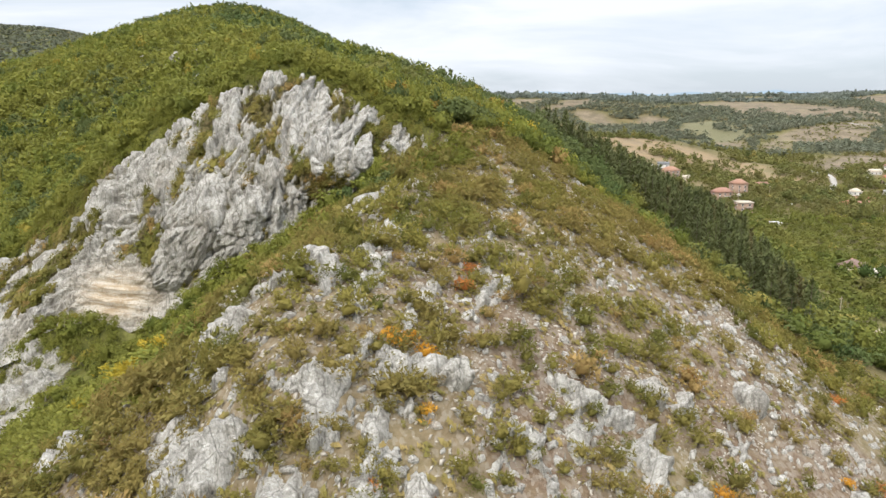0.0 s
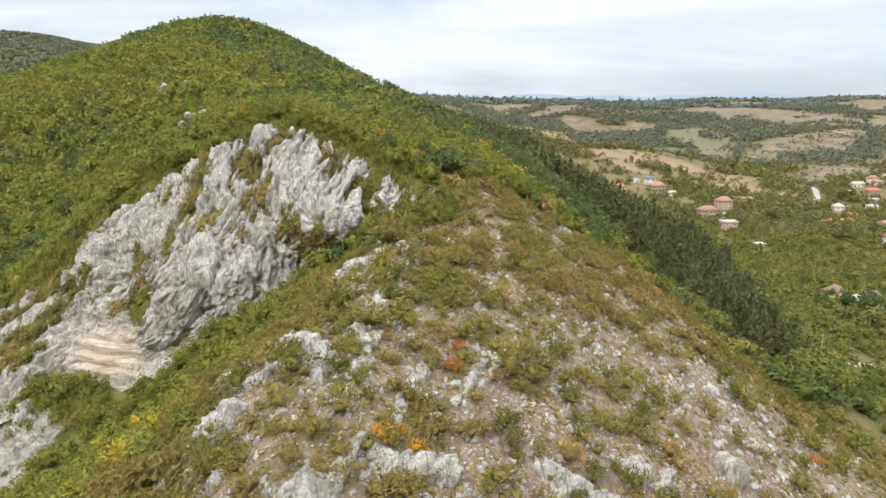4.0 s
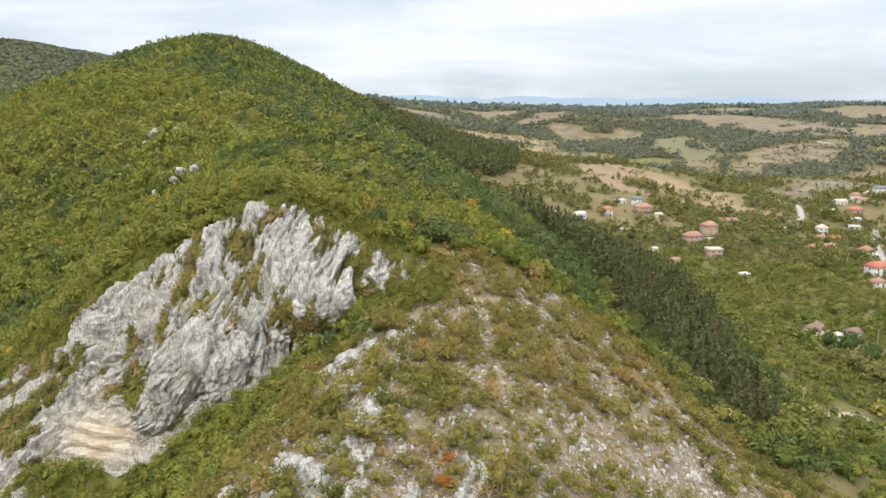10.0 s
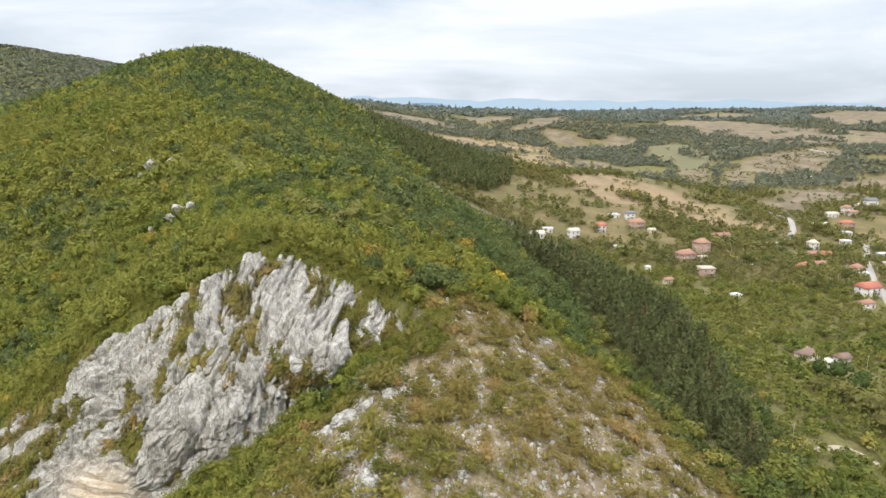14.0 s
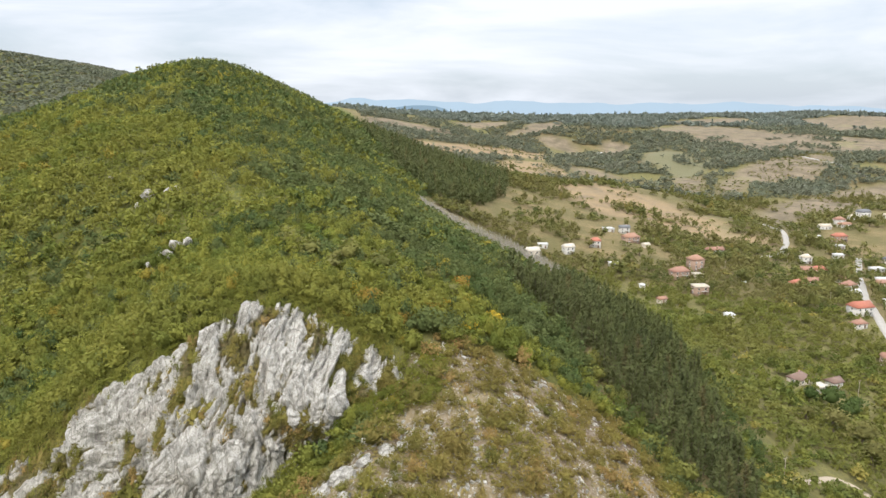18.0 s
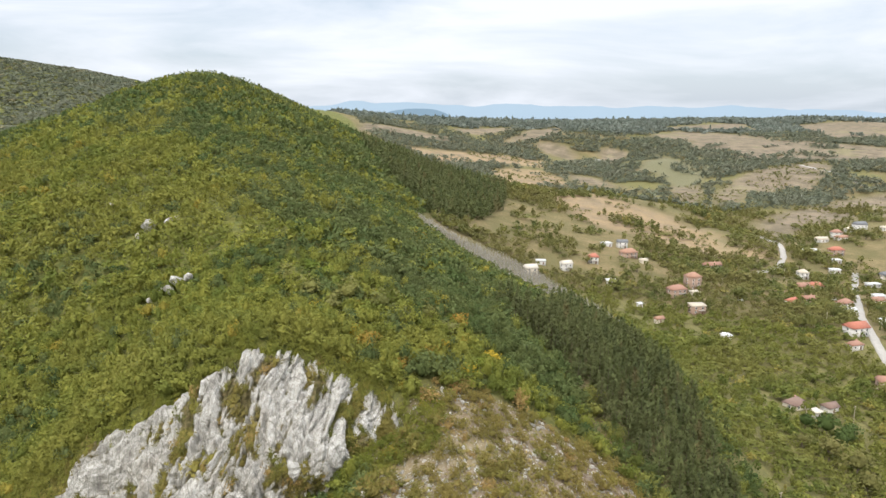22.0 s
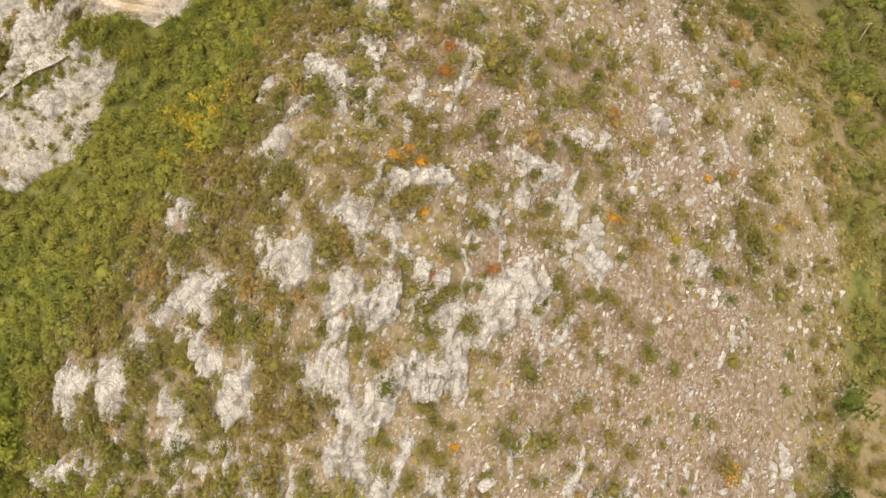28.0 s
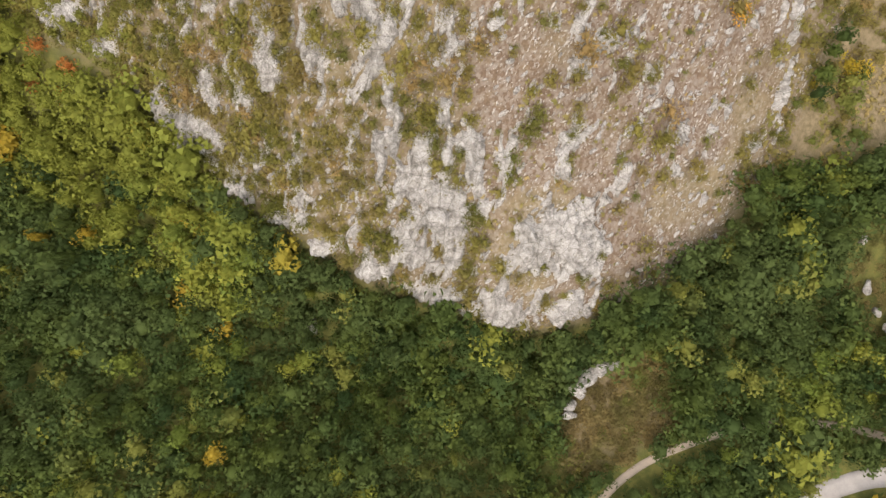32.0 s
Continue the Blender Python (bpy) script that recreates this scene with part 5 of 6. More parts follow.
kinds = [tagged(new("rock", mesh_of("loose_rock", tv, tf, LOOSE_ROCK)), "angular grey limestone rock lying on the open slope", "rock", "loose rocks on the slope") for tv, tf in ROCKS]
z = height(x, y)
stand(kinds, [(i % 8, Matrix.LocRotScale((x[i], y[i], z[i] + 0.05), Euler((0.25, 0, 0.85 + 0.5 * math.sin(i))), (size[i], size[i], tall[i]))) for i in order[:240]])

OUTCROPS = [(-18, 128, 3.2), (-14, 130.5, 3.4), (-10, 133.5, 3.4), (-6, 136.5, 3.0), (-2, 139, 2.2), (-13, 124, 2.4), (15, 120, 1.4), (13, 139, 1.6), (76, 150, 2.6), (60, 150, 2.2), (69, 147, 2.4), (70, 143, 1.8),
            (52, 113, 2.4), (54, 118, 1.8), (53, 127, 2.0), (57, 146, 1.6), (60, 116, 2.2), (62, 121, 1.6), (64, 128, 1.8), (47, 108, 1.6), (58, 108, 1.8), (66, 134, 1.6), (33, 114, 1.3), (58, 72, 1.6), (40, 88, 1.6)]
BLOCKS = []
for k in range(7):
    tv, tf = rock_template(rng, 3, 14, rng.uniform(0.55, 0.95))
    h, e = blocks(tv[:, 0] * 2.6 + k * 7, (tv[:, 1] + tv[:, 2]) * 2.6, 5 + k)
    grain = fractal(tv[:, 0] * 4 + 20 * k, (tv[:, 1] + 1.7 * tv[:, 2]) * 4, 3, k)
    tv = tv * (1 + 0.20 * (h - 0.5) + 0.30 * (grain - 0.5) - 0.10 * np.exp(-(e / 0.12) ** 2))[:, None]
    BLOCKS.append(tagged(new("limestone_outcrop", mesh_of("limestone_outcrop", tv, tf, ROCK)), "cracked pale grey limestone outcrop rising from the slope", "rock", "outcrops on the slope"))
poses = []
for i, (a, b, s) in enumerate(OUTCROPS):
    sx, sy = tilt(np.array(a), np.array(b), 2.0)
    lie = Vector((0, 0, 1)).rotation_difference(Vector((-sx * 0.7, -sy * 0.7, 1))).to_matrix().to_4x4()
    poses.append((i % 7, Matrix.Translation((a, b, float(height(a, b)) + 0.05 * s)) @ lie @ Matrix.LocRotScale(None, Euler((0, 0, -0.95 if 118 < b < 140 and a < 0 else -0.25 + 0.4 * math.sin(i * 2.3))), (s * 0.72, s * 1.4, s * 0.68))))
stand(BLOCKS, poses)

WOOD_ROCKS = [(-77, 237, 2.6), (-74.5, 238, 1.8), (-80.5, 236, 2.0), (-83, 238, 1.6), (-87, 236, 1.2), (-104, 289, 2.9), (-101.5, 288, 2.0), (-108, 287, 1.6), (-96, 288, 1.9), (-93, 290, 1.4), (-135, 330, 1.8), (-37, -25, 2.0), (26.5, -50, 1.8), (27, -47, 2.2), (28.5, -43, 2.6), (30.5, -39, 2.8), (33, -36.5, 2.8), (36, -35, 2.4), (98, -20, 1.8), (101, -26, 1.5), (96, -8, 1.4), (104, -30, 1.6)]
WHITE = [tagged(new("white_rock", mesh_of("white_rock", *rock_template(rng, 2, 16, 0.8), ROCK)), "bare pale limestone rock showing above the scrub", "rock", "rocks in the woods") for _ in range(3)]
stand(WHITE, [(i % 3, Matrix.LocRotScale((a, b, float(height(a, b)) + (2.0 + 0.8 * s if b > 100 else 1.2 + 0.9 * s)), Euler((0.2, 0.1, i * 1.3)), (s * 1.35, s * 1.1, s * 1.45))) for i, (a, b, s) in enumerate(WOOD_ROCKS)])

# ---- shrubs ----
x, y, r = scatter(-95, -18, 30, 128, 2.5, lambda x, y, r: (rim(FACE_AREA, x, y) > -0.5) & (r.random(len(x)) < 0.85 * (1 - smooth(rim(FACE_AREA, x, y), 0, 13)) * (0.4 + fractal(x / 9, y / 9, 3, 73))), 48)
crowd("flank_thicket", NEAR, x, y, r.gamma(6, 0.20, len(x)) + 0.4, r.gamma(6, 0.20, len(x)) + 0.4, OAK, "green scrub thinning out towards the rocky slope", "thicket", -0.1)


def shrub(leaf, label, group, k, base=0.0):
    tv, tf = BUSH[k % 5]
    ob = tagged(new("shrub"), label, "shrub", group)
    part("foliage", mesh_of("shrub_foliage", tv - (0, 0, 0.22), tf, leaf), ob)
    part("stem", mesh_of("shrub_stem", *trunk_template(4, 0.03, 0.06, 0.05, 0.6), BARK), ob)
    return ob


def shrub_room(x, y):
    """How thick the scrub stands on the slope."""
    d = np.where((x + 14 * (fractal(x / 8, y / 8, 3, 95) - 0.5) > 5) & (y < 72), 0.13, 0.56) + 0.42 * smooth(-x, 16, 40) + 0.10 * smooth(y, 95, 118)
    d = d - 0.30 * smooth(x, 20, 36) * (y < 128) * (y > 70) - 0.12 * ((x > 42) & (x < 72) & (y < 150)) - 0.20 * smooth(x, 70, 80) - 0.14 * smooth(x, 6, 24) * smooth(y, 105, 122)
    return np.clip(d * (0.55 + 0.9 * fractal(x / 12, y / 12, 3, 61)), 0.05, 1)


def off_rocks(x, y):
    return np.min([np.hypot(x - a, y - b) - 0.75 * s for a, b, s in OUTCROPS], 0)


x, y, r = scatter(-95, 102, -28, 190, 2.35, lambda x, y, r: (rim(FACE_AREA, x, y) > -1) & (off_rocks(x, y) > 0.4) & (on_shelf(x, y) < 0.35) & (r.random(len(x)) < shrub_room(x, y)), 30)
size, tall = r.gamma(6.0, 0.205, len(x)) + 0.35, r.uniform(0.8, 1.3, len(x))
lone = np.where((y > 58) & (y < 110) & (x > -26) & (x < 60))[0][:260]
rest = np.setdiff1d(np.arange(len(x)), lone)
crowd("slope_shrubs", BUSH, x[rest], y[rest], size[rest], size[rest] * tall[rest], SHRUB, "olive-green shrubs dotted over the rocky slope", "shrubs", -0.25, 5, 0.5)
kinds = [shrub(SHRUB, "rounded olive-green shrub on the stony slope", "shrubs on the slope", k) for k in range(5)]
z = height(x, y)
stand(kinds, [(i % 5, Matrix.LocRotScale((x[i], y[i], z[i] - 0.1), Euler((0, 0, i * 2.1)), (size[i], size[i], size[i] * tall[i]))) for i in lone])

BRIGHT = [(-6, 81, 1.7, 0), (-2, 81, 1.6, 0), (-4, 83, 1.2, 0), (-2, 73, 1.3, 0), (-32, 64, 1.3, 0), (-16, 58, 1.3, 0), (35, 81, 1.4, 0), (59, 95, 1.1, 0), (2, 40, 1.1, 0),
          (3, 99, 1.5, 1), (4, 104, 1.3, 1), (37, 102, 1.2, 1), (10, 67, 1.2, 1), (-1, 64, 1.1, 1), (-7, 64, 1.0, 1), (71, 121, 1.4, 1), (66, 98, 1.3, 1), (10, 61, 1.2, 1)]
BRIGHT += [(57, 39, 2.3, 0), (88, 30, 2.6, 2), (79, 27, 1.5, 2), (49, 80, 1.8, 2), (46, 82, 1.3, 2), (-91, 34, 2.6, 1), (-86, 40, 2.2, 1), (-84, 31, 1.8, 0), (-80, 36, 1.8, 1), (87, 31, 2.2, 2), (78, 90, 1.4, 2), (-44, 96, 2.8, 2), (-47, 101, 3.0, 2), (-40, 99, 2.6, 2), (-42, 92, 2.6, 2), (-50, 105, 2.8, 2), (-44, 107, 2.6, 2), (-38, 104, 2.4, 2), (-52, 96, 2.4, 2), (-9, 118, 1.2, 2), (20, 112, 1.2, 2)]
HUES = [shrub(ORANGE, "bright orange autumn shrub among grey rocks", "autumn shrubs", 1), shrub(RUST, "rust-red autumn shrub on the slope", "autumn shrubs", 2), shrub(YELLOW, "golden-yellow autumn shrub on the slope", "autumn shrubs", 3)]
stand(HUES, [(k, Matrix.LocRotScale((a, b, float(height(a, b)) - 0.1), Euler((0, 0, i * 1.1)), (s, s, s * 0.95))) for i, (a, b, s, k) in enumerate(BRIGHT)])

SCREE_BUSHES = [(36, 74), (48, 76), (51, 72), (61, 71), (65, 68), (29, 66), (27, 59), (40, 58), (51, 59), (30, 56), (20, 54), (37, 53), (39, 46), (50, 47), (20, 41), (27, 38), (36, 32), (46, 35), (32, 29), (46, 28), (16, 20), (8, 17), (11, 12),
                (56, 23), (53, 15), (37, 4), (58, 4), (33, 11), (45, 12), (73, 39), (84, 39), (75, 23), (86, 82), (83, 74), (11, 31), (74, 56), (65, 14), (16, 35), (8, 36)]
kinds = [shrub(LUSH, "dark green bush standing alone on the scree", "bushes on the scree", k) for k in range(5)]
stand(kinds, [(i % 5, Matrix.LocRotScale((a, b, float(height(a, b)) - 0.1), Euler((0, 0, i * 1.7)), (s, s, s * 0.9))) for i, (a, b) in enumerate(SCREE_BUSHES) for s in [1.25 + 0.45 * math.sin(i * 2.9)]])

# low growth in the hollows and on the ledges of the rock
for (spot, deep), share, name in zip(HOLLOWS, (0.034, 0.012, 0.005), ("cliff", "crag", "broken_rock")):
    r = np.random.default_rng(len(spot))
    k = smooth(fractal(spot[:, 0] / 7, spot[:, 1] / 7, 3, 83), 0.30, 0.55)
    k = r.random(len(spot)) < share * (0.25 + 1.5 * k)
    q = spot[k]
    crowd("ledge_shrubs_" + name, TUFTED, q[:, 0], q[:, 1], r.gamma(6.0, 0.13, len(q)) + 0.3, r.gamma(6.0, 0.11, len(q)) + 0.3, SHRUB, "dull green shrubs rooted in hollows and on ledges of the rock", "shrubs", -0.2, 6, 0.5,
          z=np.maximum(q[:, 2], height(q[:, 0], q[:, 1])))
x, y, r = scatter(-132, 10, 126, 182, 1.5, lambda x, y, r: (rim(CLIFF_AREA, x, y) > -6) & (rim(CLIFF_AREA, x, y) < np.where(y > 155, 2.6, 0.8)) & (r.random(len(x)) < 0.8), 41)
crowd("cliff_edge_shrubs", BUSH, x, y, r.uniform(0.8, 2.0, len(x)), r.uniform(0.8, 2.0, len(x)), OAK, "green scrub along the edge of the cliff", "shrubs", -0.1, 9, 0.4)
# tufts of dry grass between the stones
x, y, r = scatter(-92, 102, -28, 190, 1.15, lambda x, y, r: (rim(FACE_AREA, x, y) > -1) & (r.random(len(x)) < 0.62 * smooth(fractal(x / 8, y / 8, 3, 91), 0.36, 0.58) * np.where((x > 4) & (y < 70), 0.40, 1.0)), 36)
crowd("grass_tufts", TUFTS, x, y, r.uniform(0.25, 0.65, len(x)), r.uniform(0.18, 0.45, len(x)), STRAW, "tufts of dry straw-coloured and olive grass", "grass", -0.1, 7, 1.0)

# ---- distance: hills behind the plain, haze painted as a pale blue glow ----
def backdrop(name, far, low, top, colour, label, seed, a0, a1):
    n = Nodes(name + "_haze_glow")
    # the hills emit their blue themselves, in place of daylight seen through haze
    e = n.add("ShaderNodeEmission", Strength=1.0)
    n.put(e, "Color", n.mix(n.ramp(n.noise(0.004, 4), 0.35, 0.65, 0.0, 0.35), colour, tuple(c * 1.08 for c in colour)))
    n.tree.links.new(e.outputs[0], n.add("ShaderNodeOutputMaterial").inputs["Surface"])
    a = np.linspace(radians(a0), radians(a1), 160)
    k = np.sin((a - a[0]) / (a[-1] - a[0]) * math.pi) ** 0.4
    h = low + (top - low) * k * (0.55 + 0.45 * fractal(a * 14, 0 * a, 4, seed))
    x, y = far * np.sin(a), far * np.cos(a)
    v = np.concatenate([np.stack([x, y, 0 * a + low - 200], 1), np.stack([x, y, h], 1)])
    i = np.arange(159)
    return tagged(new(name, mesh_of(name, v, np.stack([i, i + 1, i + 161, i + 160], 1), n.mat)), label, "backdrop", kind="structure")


backdrop("backdrop_mountains", 4700, -40, 132, (0.35, 0.455, 0.555), "mountain range with its haze painted as a pale blue glow", 3, -30, 48)
backdrop("backdrop_hill", 4100, -20, 84, (0.20, 0.29, 0.37), "wooded hill far across the plain, haze painted as a blue glow", 8, -2.4, 3.7)


# ---- roads ----
def strip(name, line, half, material, label, lift=0.18):
    p = np.array(line, float)
    t = np.r_[0, np.cumsum(np.hypot(*np.diff(p, axis=0).T))]
    s = np.arange(0, t[-1], 2.0)
    x, y = np.interp(s, t, p[:, 0]), np.interp(s, t, p[:, 1])
    w = np.ones(9) / 9
    x, y = np.convolve(np.pad(x, 4, "edge"), w, "valid"), np.convolve(np.pad(y, 4, "edge"), w, "valid")
    dx, dy = np.gradient(x), np.gradient(y)
    d = np.hypot(dx, dy)
    nx, ny = -dy / d, dx / d
    across = np.array([-1.25, -1.0, -0.5, 0, 0.5, 1.0, 1.25]) * half
    wob = 1 + 0.12 * (fractal(s / 9, 0 * s, 3, 4) - 0.5)
    X, Y = x[:, None] + nx[:, None] * across * wob[:, None], y[:, None] + ny[:, None] * across * wob[:, None]
    mid = grand(x, y)[:, None]
    Z = np.maximum(grand(X, Y), mid - 0.3) + np.array([-0.9, lift, lift + 0.05, lift + 0.08, lift + 0.05, lift, -0.9])
    return tagged(new(name, mesh_of(name, np.stack([X, Y, Z], -1).reshape(-1, 3), sheet(np.arange(7), s), material, None, True)), label, "road", kind="structure")


GRAVEL = plain("road_dust", (0.27, 0.25, 0.22), 0.95, 0.4, 0.4)
DIRT = plain("track_dirt", (0.30, 0.245, 0.18), 0.95, 0.5, 0.4)
for k, line in enumerate(ROADS):
    strip("road_%d" % (k + 1), line, 2.5 if k != 2 else 4.0, GRAVEL, "pale dusty village road winding through the valley", 0.35)
for k, line in enumerate(TRACKS):
    strip("track_%d" % (k + 1), line, 1.0, DIRT, "narrow bare earth track between bushes", 0.3)

# ---- village ----
ROOFS = {"red": (0.30, 0.11, 0.07), "clay": (0.26, 0.145, 0.095), "rust": (0.24, 0.13, 0.09), "brown": (0.16, 0.105, 0.08), "grey": (0.42, 0.38, 0.31), "slate": (0.13, 0.13, 0.13),
         "tan": (0.38, 0.33, 0.25), "pale": (0.45, 0.44, 0.41)}
ROOFS = {k: plain("roof_" + k, c, 0.85, 0.9, 0.4) for k, c in ROOFS.items()}
WALLS = {"white": (0.50, 0.475, 0.425), "cream": (0.48, 0.42, 0.33), "brick": (0.29, 0.20, 0.145), "grey": (0.34, 0.32, 0.29)}
WALLS = {k: plain("wall_" + k, c, 0.9, 0.7, 0.3) for k, c in WALLS.items()}
FRAME = plain("window_frame_paint", (0.62, 0.60, 0.56), 0.6)
DOOR = plain("door_wood", (0.17, 0.10, 0.06), 0.7)
PANE = Nodes("window_glass").done((0.03, 0.035, 0.04), 0.12, gloss=0.5)
CHIMNEY = plain("chimney_brick", (0.36, 0.22, 0.16), 0.9)


def box_mesh(name, w, d, h, material, z=0.0):
    v = [(sx * w / 2, sy * d / 2, z + q * h) for q in (0, 1) for sx, sy in ((-1, -1), (1, -1), (1, 1), (-1, 1))]
    f = [(0, 3, 2, 1), (4, 5, 6, 7), (0, 1, 5, 4), (1, 2, 6, 5), (2, 3, 7, 6), (3, 0, 4, 7)]
    return mesh_of(name, v, f, material)


def tube(name, x0, y0, x1, y1, top, material):
    """Walls up to the eaves on a footing."""
    return mesh_of(name, [(a, b, q) for q in (-2.5, top) for a, b in ((x0, y0), (x1, y0), (x1, y1), (x0, y1))],
                   [(0, 3, 2, 1), (4, 5, 6, 7), (0, 1, 5, 4), (1, 2, 6, 5), (2, 3, 7, 6), (3, 0, 4, 7)], material)


def roof_mesh(kind, w, d, top, material):
    o, t = 0.55, 0.22
    W, D = w / 2 + o, d / 2 + o
    if kind == "flat":
        v = [(-W, -D, top), (W, -D, top), (W, D, top + 0.5), (-W, D, top + 0.5)]
        v += [(a, b, c + t) for a, b, c in v]
        f = [(0, 3, 2, 1), (4, 5, 6, 7), (0, 1, 5, 4), (1, 2, 6, 5), (2, 3, 7, 6), (3, 0, 4, 7)]
        return mesh_of("roof", v, f, material)
    rise = 0.62 * d / 2 + 0.5
    inset = 0.0 if kind == "gable" else min(D * 0.8, W * 0.8)
    low = [(-W, -D, top - 0.12), (W, -D, top - 0.12), (W, D, top - 0.12), (-W, D, top - 0.12)]
    ridge = [(-W + inset, 0, top + rise), (W - inset, 0, top + rise)]
    v = low + [(a, b, c + t) for a, b, c in low] + ridge
    f = [(0, 2, 1), (0, 3, 2), (4, 5, 9), (4, 9, 8), (6, 7, 8), (6, 8, 9), (5, 6, 9), (7, 4, 8), (0, 1, 5), (0, 5, 4), (1, 2, 6), (1, 6, 5), (2, 3, 7), (2, 7, 6), (3, 0, 4), (3, 4, 7)]
    return mesh_of("roof", v, f, material)


PANE_MESH = box_mesh("pane", 0.95, 0.04, 1.15, PANE)
FRAME_MESH = box_mesh("window", 1.2, 0.1, 1.4, FRAME)
DOOR_MESH = box_mesh("door", 1.0, 0.1, 2.05, DOOR)
SILL_MESH = box_mesh("sill", 1.4, 0.22, 0.08, FRAME)
words = {"red": "red tiled", "clay": "orange tiled", "rust": "rusty brown", "brown": "dark brown tiled", "grey": "grey tiled", "slate": "dark grey", "tan": "tan", "pale": "pale sheet-metal"}
for a, b, w, d, storeys, turn, roof, wall, kind in HOUSES:
    w, d = w * 0.85, d * 0.85
    z = float(min(grand(np.array(a + sx * w / 2), np.array(b + sy * d / 2)) for sx in (-1, 1) for sy in (-1, 1))) + 0.5
    small = w < 6.5
    home = tagged(new("shed" if small else "house"), "%s village %s with a %s %s roof" % ({"white": "white-plastered", "cream": "cream-plastered", "brick": "bare brick", "grey": "grey"}[wall], "shed" if small else
                  {1: "low house", 2: "two-storey house", 3: "three-storey house"}[storeys], words[roof], {"hip": "hipped", "gable": "gabled", "flat": "flat"}[kind]), "shed" if small else "house", "village houses")
    home.matrix_basis = pose(a, b, z, 0, 0, turn)
    top = 2.6 * storeys + (1.2 if storeys == 3 else 0.3)
    body = part("wall", tube("wall", -w / 2, -d / 2, w / 2, d / 2, top, WALLS[wall]), home)
    part("roof", roof_mesh(kind, w, d, top, ROOFS[roof]), home, None, words[roof] + " roof")
    if kind == "gable":
        rise = 0.62 * d / 2 + 0.35
        for s in (-1, 1):
            part("gable", mesh_of("gable", [(s * w / 2, -d / 2, top - 0.05), (s * w / 2, d / 2, top - 0.05), (s * w / 2, 0, top + rise - 0.1), (s * (w / 2 - 0.3), -d / 2, top - 0.05), (s * (w / 2 - 0.3), d / 2, top - 0.05), (s * (w / 2 - 0.3), 0, top + rise - 0.1)],
                                  [(0, 1, 2), (3, 5, 4), (0, 2, 5), (0, 5, 3), (1, 4, 5), (1, 5, 2)], WALLS[wall]), home)
    if small:
        part("door", DOOR_MESH, home, pose(0, -d / 2 - 0.03, 0.05))
        continue
    count = max(2, int(w // 3.4))
    for s in range(storeys):
        for k in range(count):
            px = (k + 0.5) / count * w - w / 2
            if s == 0 and k == count // 2:
                part("door", DOOR_MESH, home, pose(px, -d / 2 - 0.03, 0.05))
                continue
            win = part("window", FRAME_MESH, home, pose(px, -d / 2 - 0.02, 2.6 * s + 0.9))
            part("pane", PANE_MESH, win, pose(0, -0.05, 0.125))
            part("sill", SILL_MESH, win, pose(0, -0.08, -0.08))
        win = part("window", FRAME_MESH, home, pose(-w / 2 - 0.02, 0, 2.6 * s + 0.9, 0, 0, -90))
        part("pane", PANE_MESH, win, pose(0, -0.05, 0.125))
        part("sill", SILL_MESH, win, pose(0, -0.08, -0.08))
    if kind != "flat":
        part("chimney", box_mesh("chimney", 0.7, 0.7, 2.4, CHIMNEY), home, pose(w * 0.2, d * 0.15, top + 0.2))
    if storeys > 1:
        part("balcony", box_mesh("balcony", w * 0.45, 1.2, 0.18, WALLS["grey"]), home, pose(w * 0.15, -d / 2 - 0.6, 2.6))

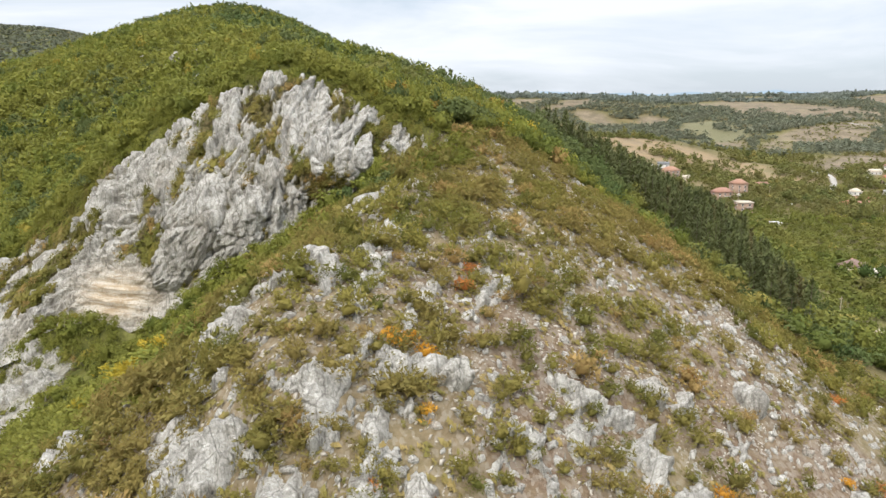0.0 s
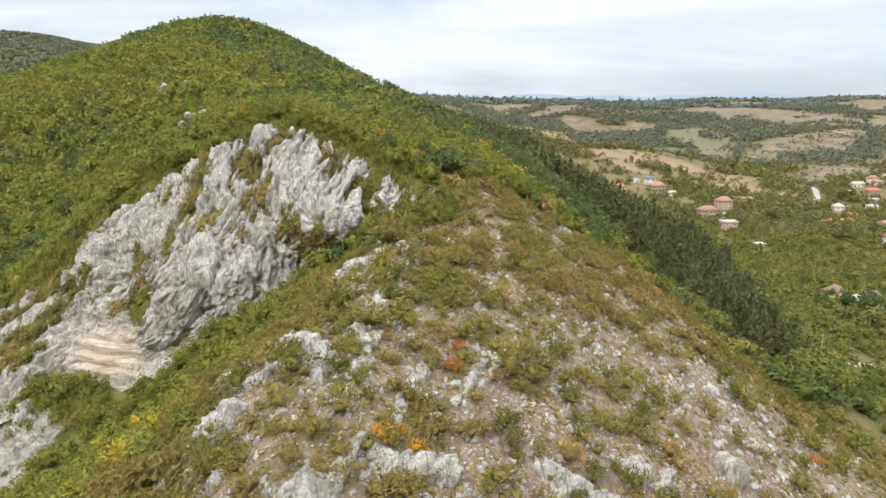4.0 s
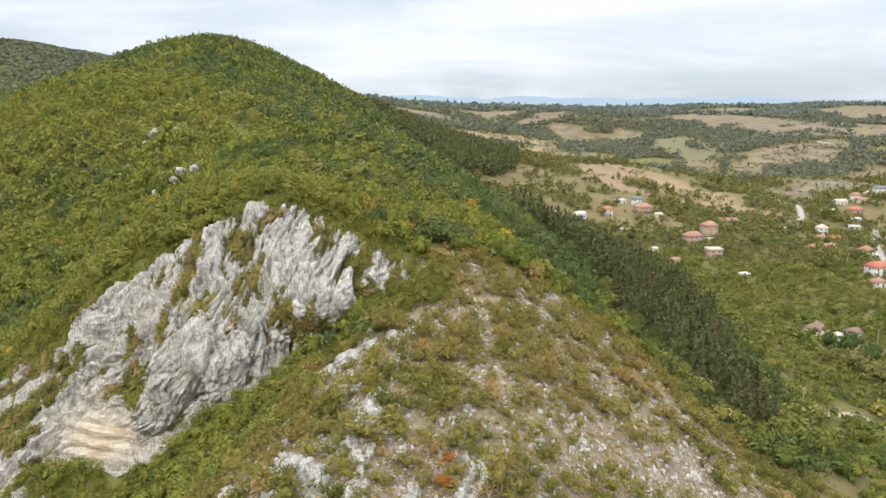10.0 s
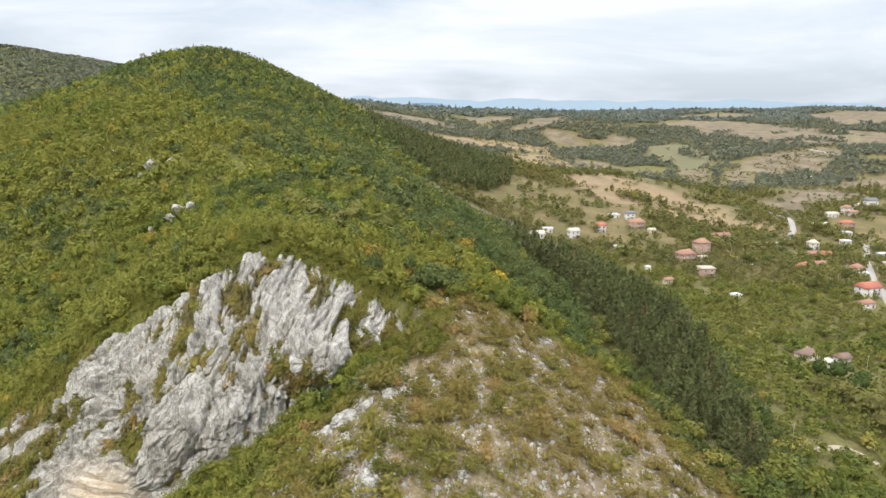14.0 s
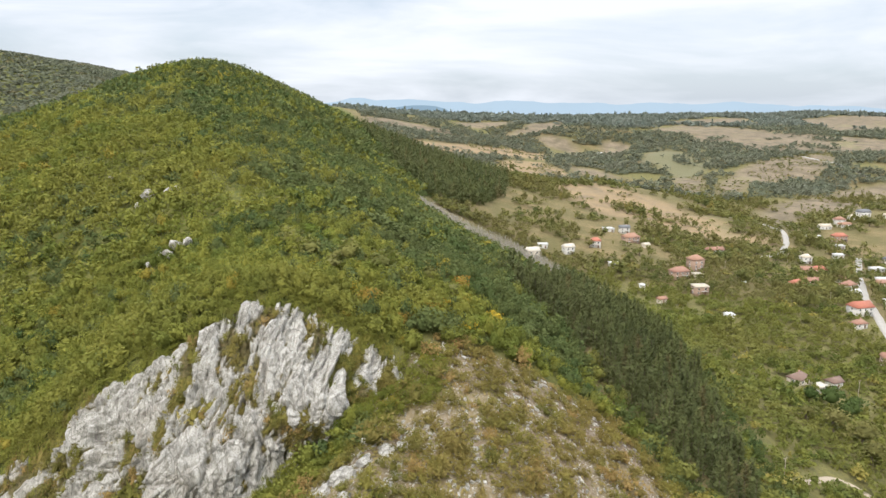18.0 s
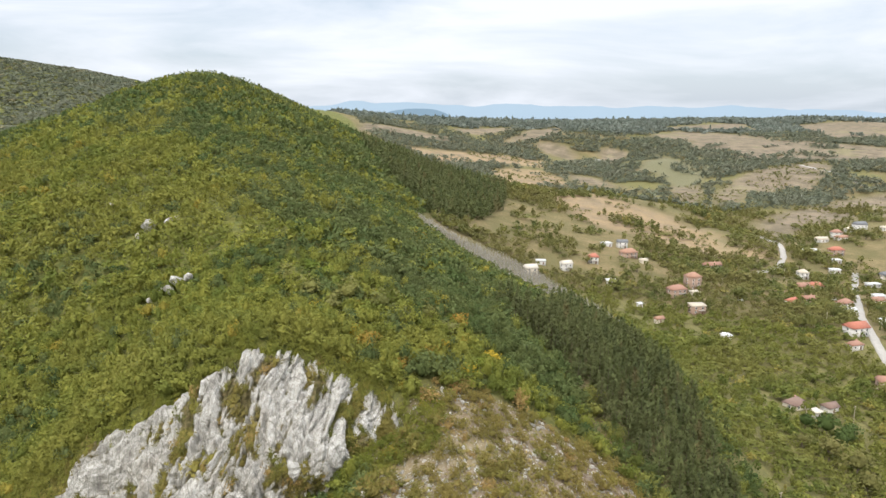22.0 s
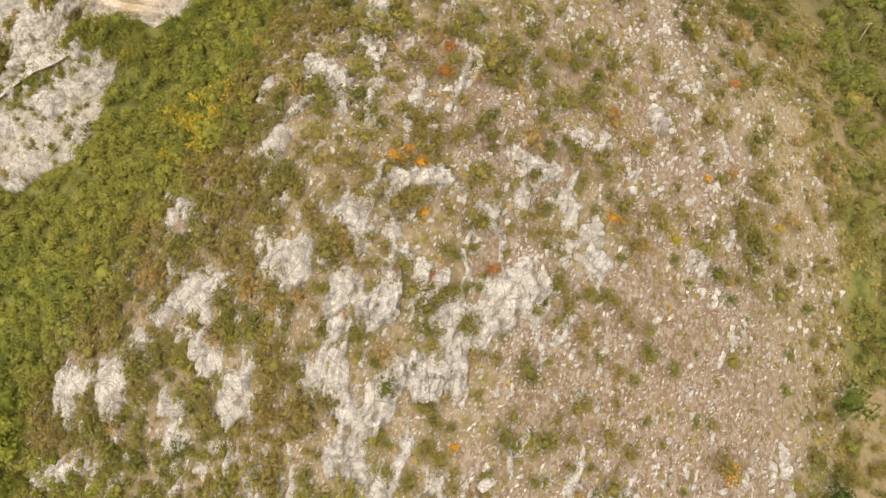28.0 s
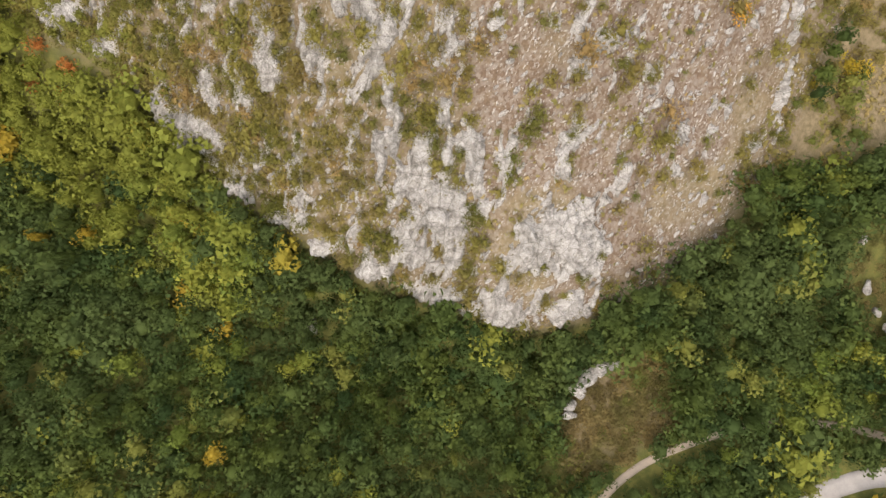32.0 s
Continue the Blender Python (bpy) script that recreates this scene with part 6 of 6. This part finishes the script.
# ---- poles ----
POLE = plain("pole_wood", (0.34, 0.29, 0.22), 0.9)
pole = tagged(new("utility_pole"), "weathered wooden utility pole with a crossarm", "utility pole", "poles in the valley")
part("shaft", mesh_of("pole_shaft", *trunk_template(6, 0.11, 0.16, 0.0, 9.0), POLE), pole)
part("crossarm", box_mesh("crossarm", 1.8, 0.14, 0.16, POLE), pole, pose(0, 0.16, 8.3))
stand([pole], [(0, pose(a, b, float(height(a, b)) - 0.2, 0, 0, t)) for a, b, t in ((122, 211, 20), (121, 154, 10), (176, 290, 0), (205, 300, 15), (262, 420, 30), (230, 500, 0), (170, 545, 0), (310, 560, 40), (286, 395, 10))])

# ---- parked vehicles ----
PAINT = plain("white_car_paint", (0.75, 0.75, 0.74), 0.35, 2.0, 0.1)
TYRE = plain("tyre_rubber", (0.02, 0.02, 0.02), 0.9)
DARKGLASS = PANE
wheel_v = [(math.cos(q) * 0.32, s * 0.11, math.sin(q) * 0.32) for s in (-1, 1) for q in [k * math.pi / 5 for k in range(10)]]
wheel_f = [(k, (k + 1) % 10, 10 + (k + 1) % 10, 10 + k) for k in range(10)] + [(0, k, k + 1, k + 1) for k in range(1, 9)] + [(10, 11 + k, 10 + k, 10 + k) for k in range(1, 9)]


def van(a, b, turn):
    ob = tagged(new("van"), "small white van parked on the grass", "van", "parked vans")
    ob.matrix_basis = pose(a, b, float(height(a, b)) + 0.05, 0, 0, turn)
    outline = [(-2.2, 0.35), (2.2, 0.35), (2.25, 0.95), (1.55, 1.15), (0.95, 1.95), (-2.1, 2.0), (-2.25, 1.0)]
    n = len(outline)
    v = [(p, s * 0.85, q) for s in (-1, 1) for p, q in outline]
    f = [(k, (k + 1) % n, n + (k + 1) % n, n + k) for k in range(n)]
    me = bpy.data.meshes.new("van_body")
    me.from_pydata(v, [], f + [tuple(range(n))[::-1], tuple(range(n, 2 * n))])
    me.materials.append(PAINT)
    part("body", me, ob)
    part("windscreen", mesh_of("windscreen", [(1.52, -0.75, 1.2), (1.52, 0.75, 1.2), (1.0, 0.7, 1.92), (1.0, -0.7, 1.92)], [(0, 1, 2, 3)], DARKGLASS), ob, pose(0.03, 0, 0.02))
    for px in (-1.4, 1.4):
        for s in (-1, 1):
            me = bpy.data.meshes.new("van_wheel")
            me.from_pydata(wheel_v, [], [q for q in wheel_f[:10]] + [tuple(range(10))[::-1], tuple(range(10, 20))])
            me.materials.append(TYRE)
            part("wheel", me, ob, pose(px, s * 0.8, 0.32))
    return ob


van(190, 404, 30)
van(230, 470, 100)
van(352, 660, 60)
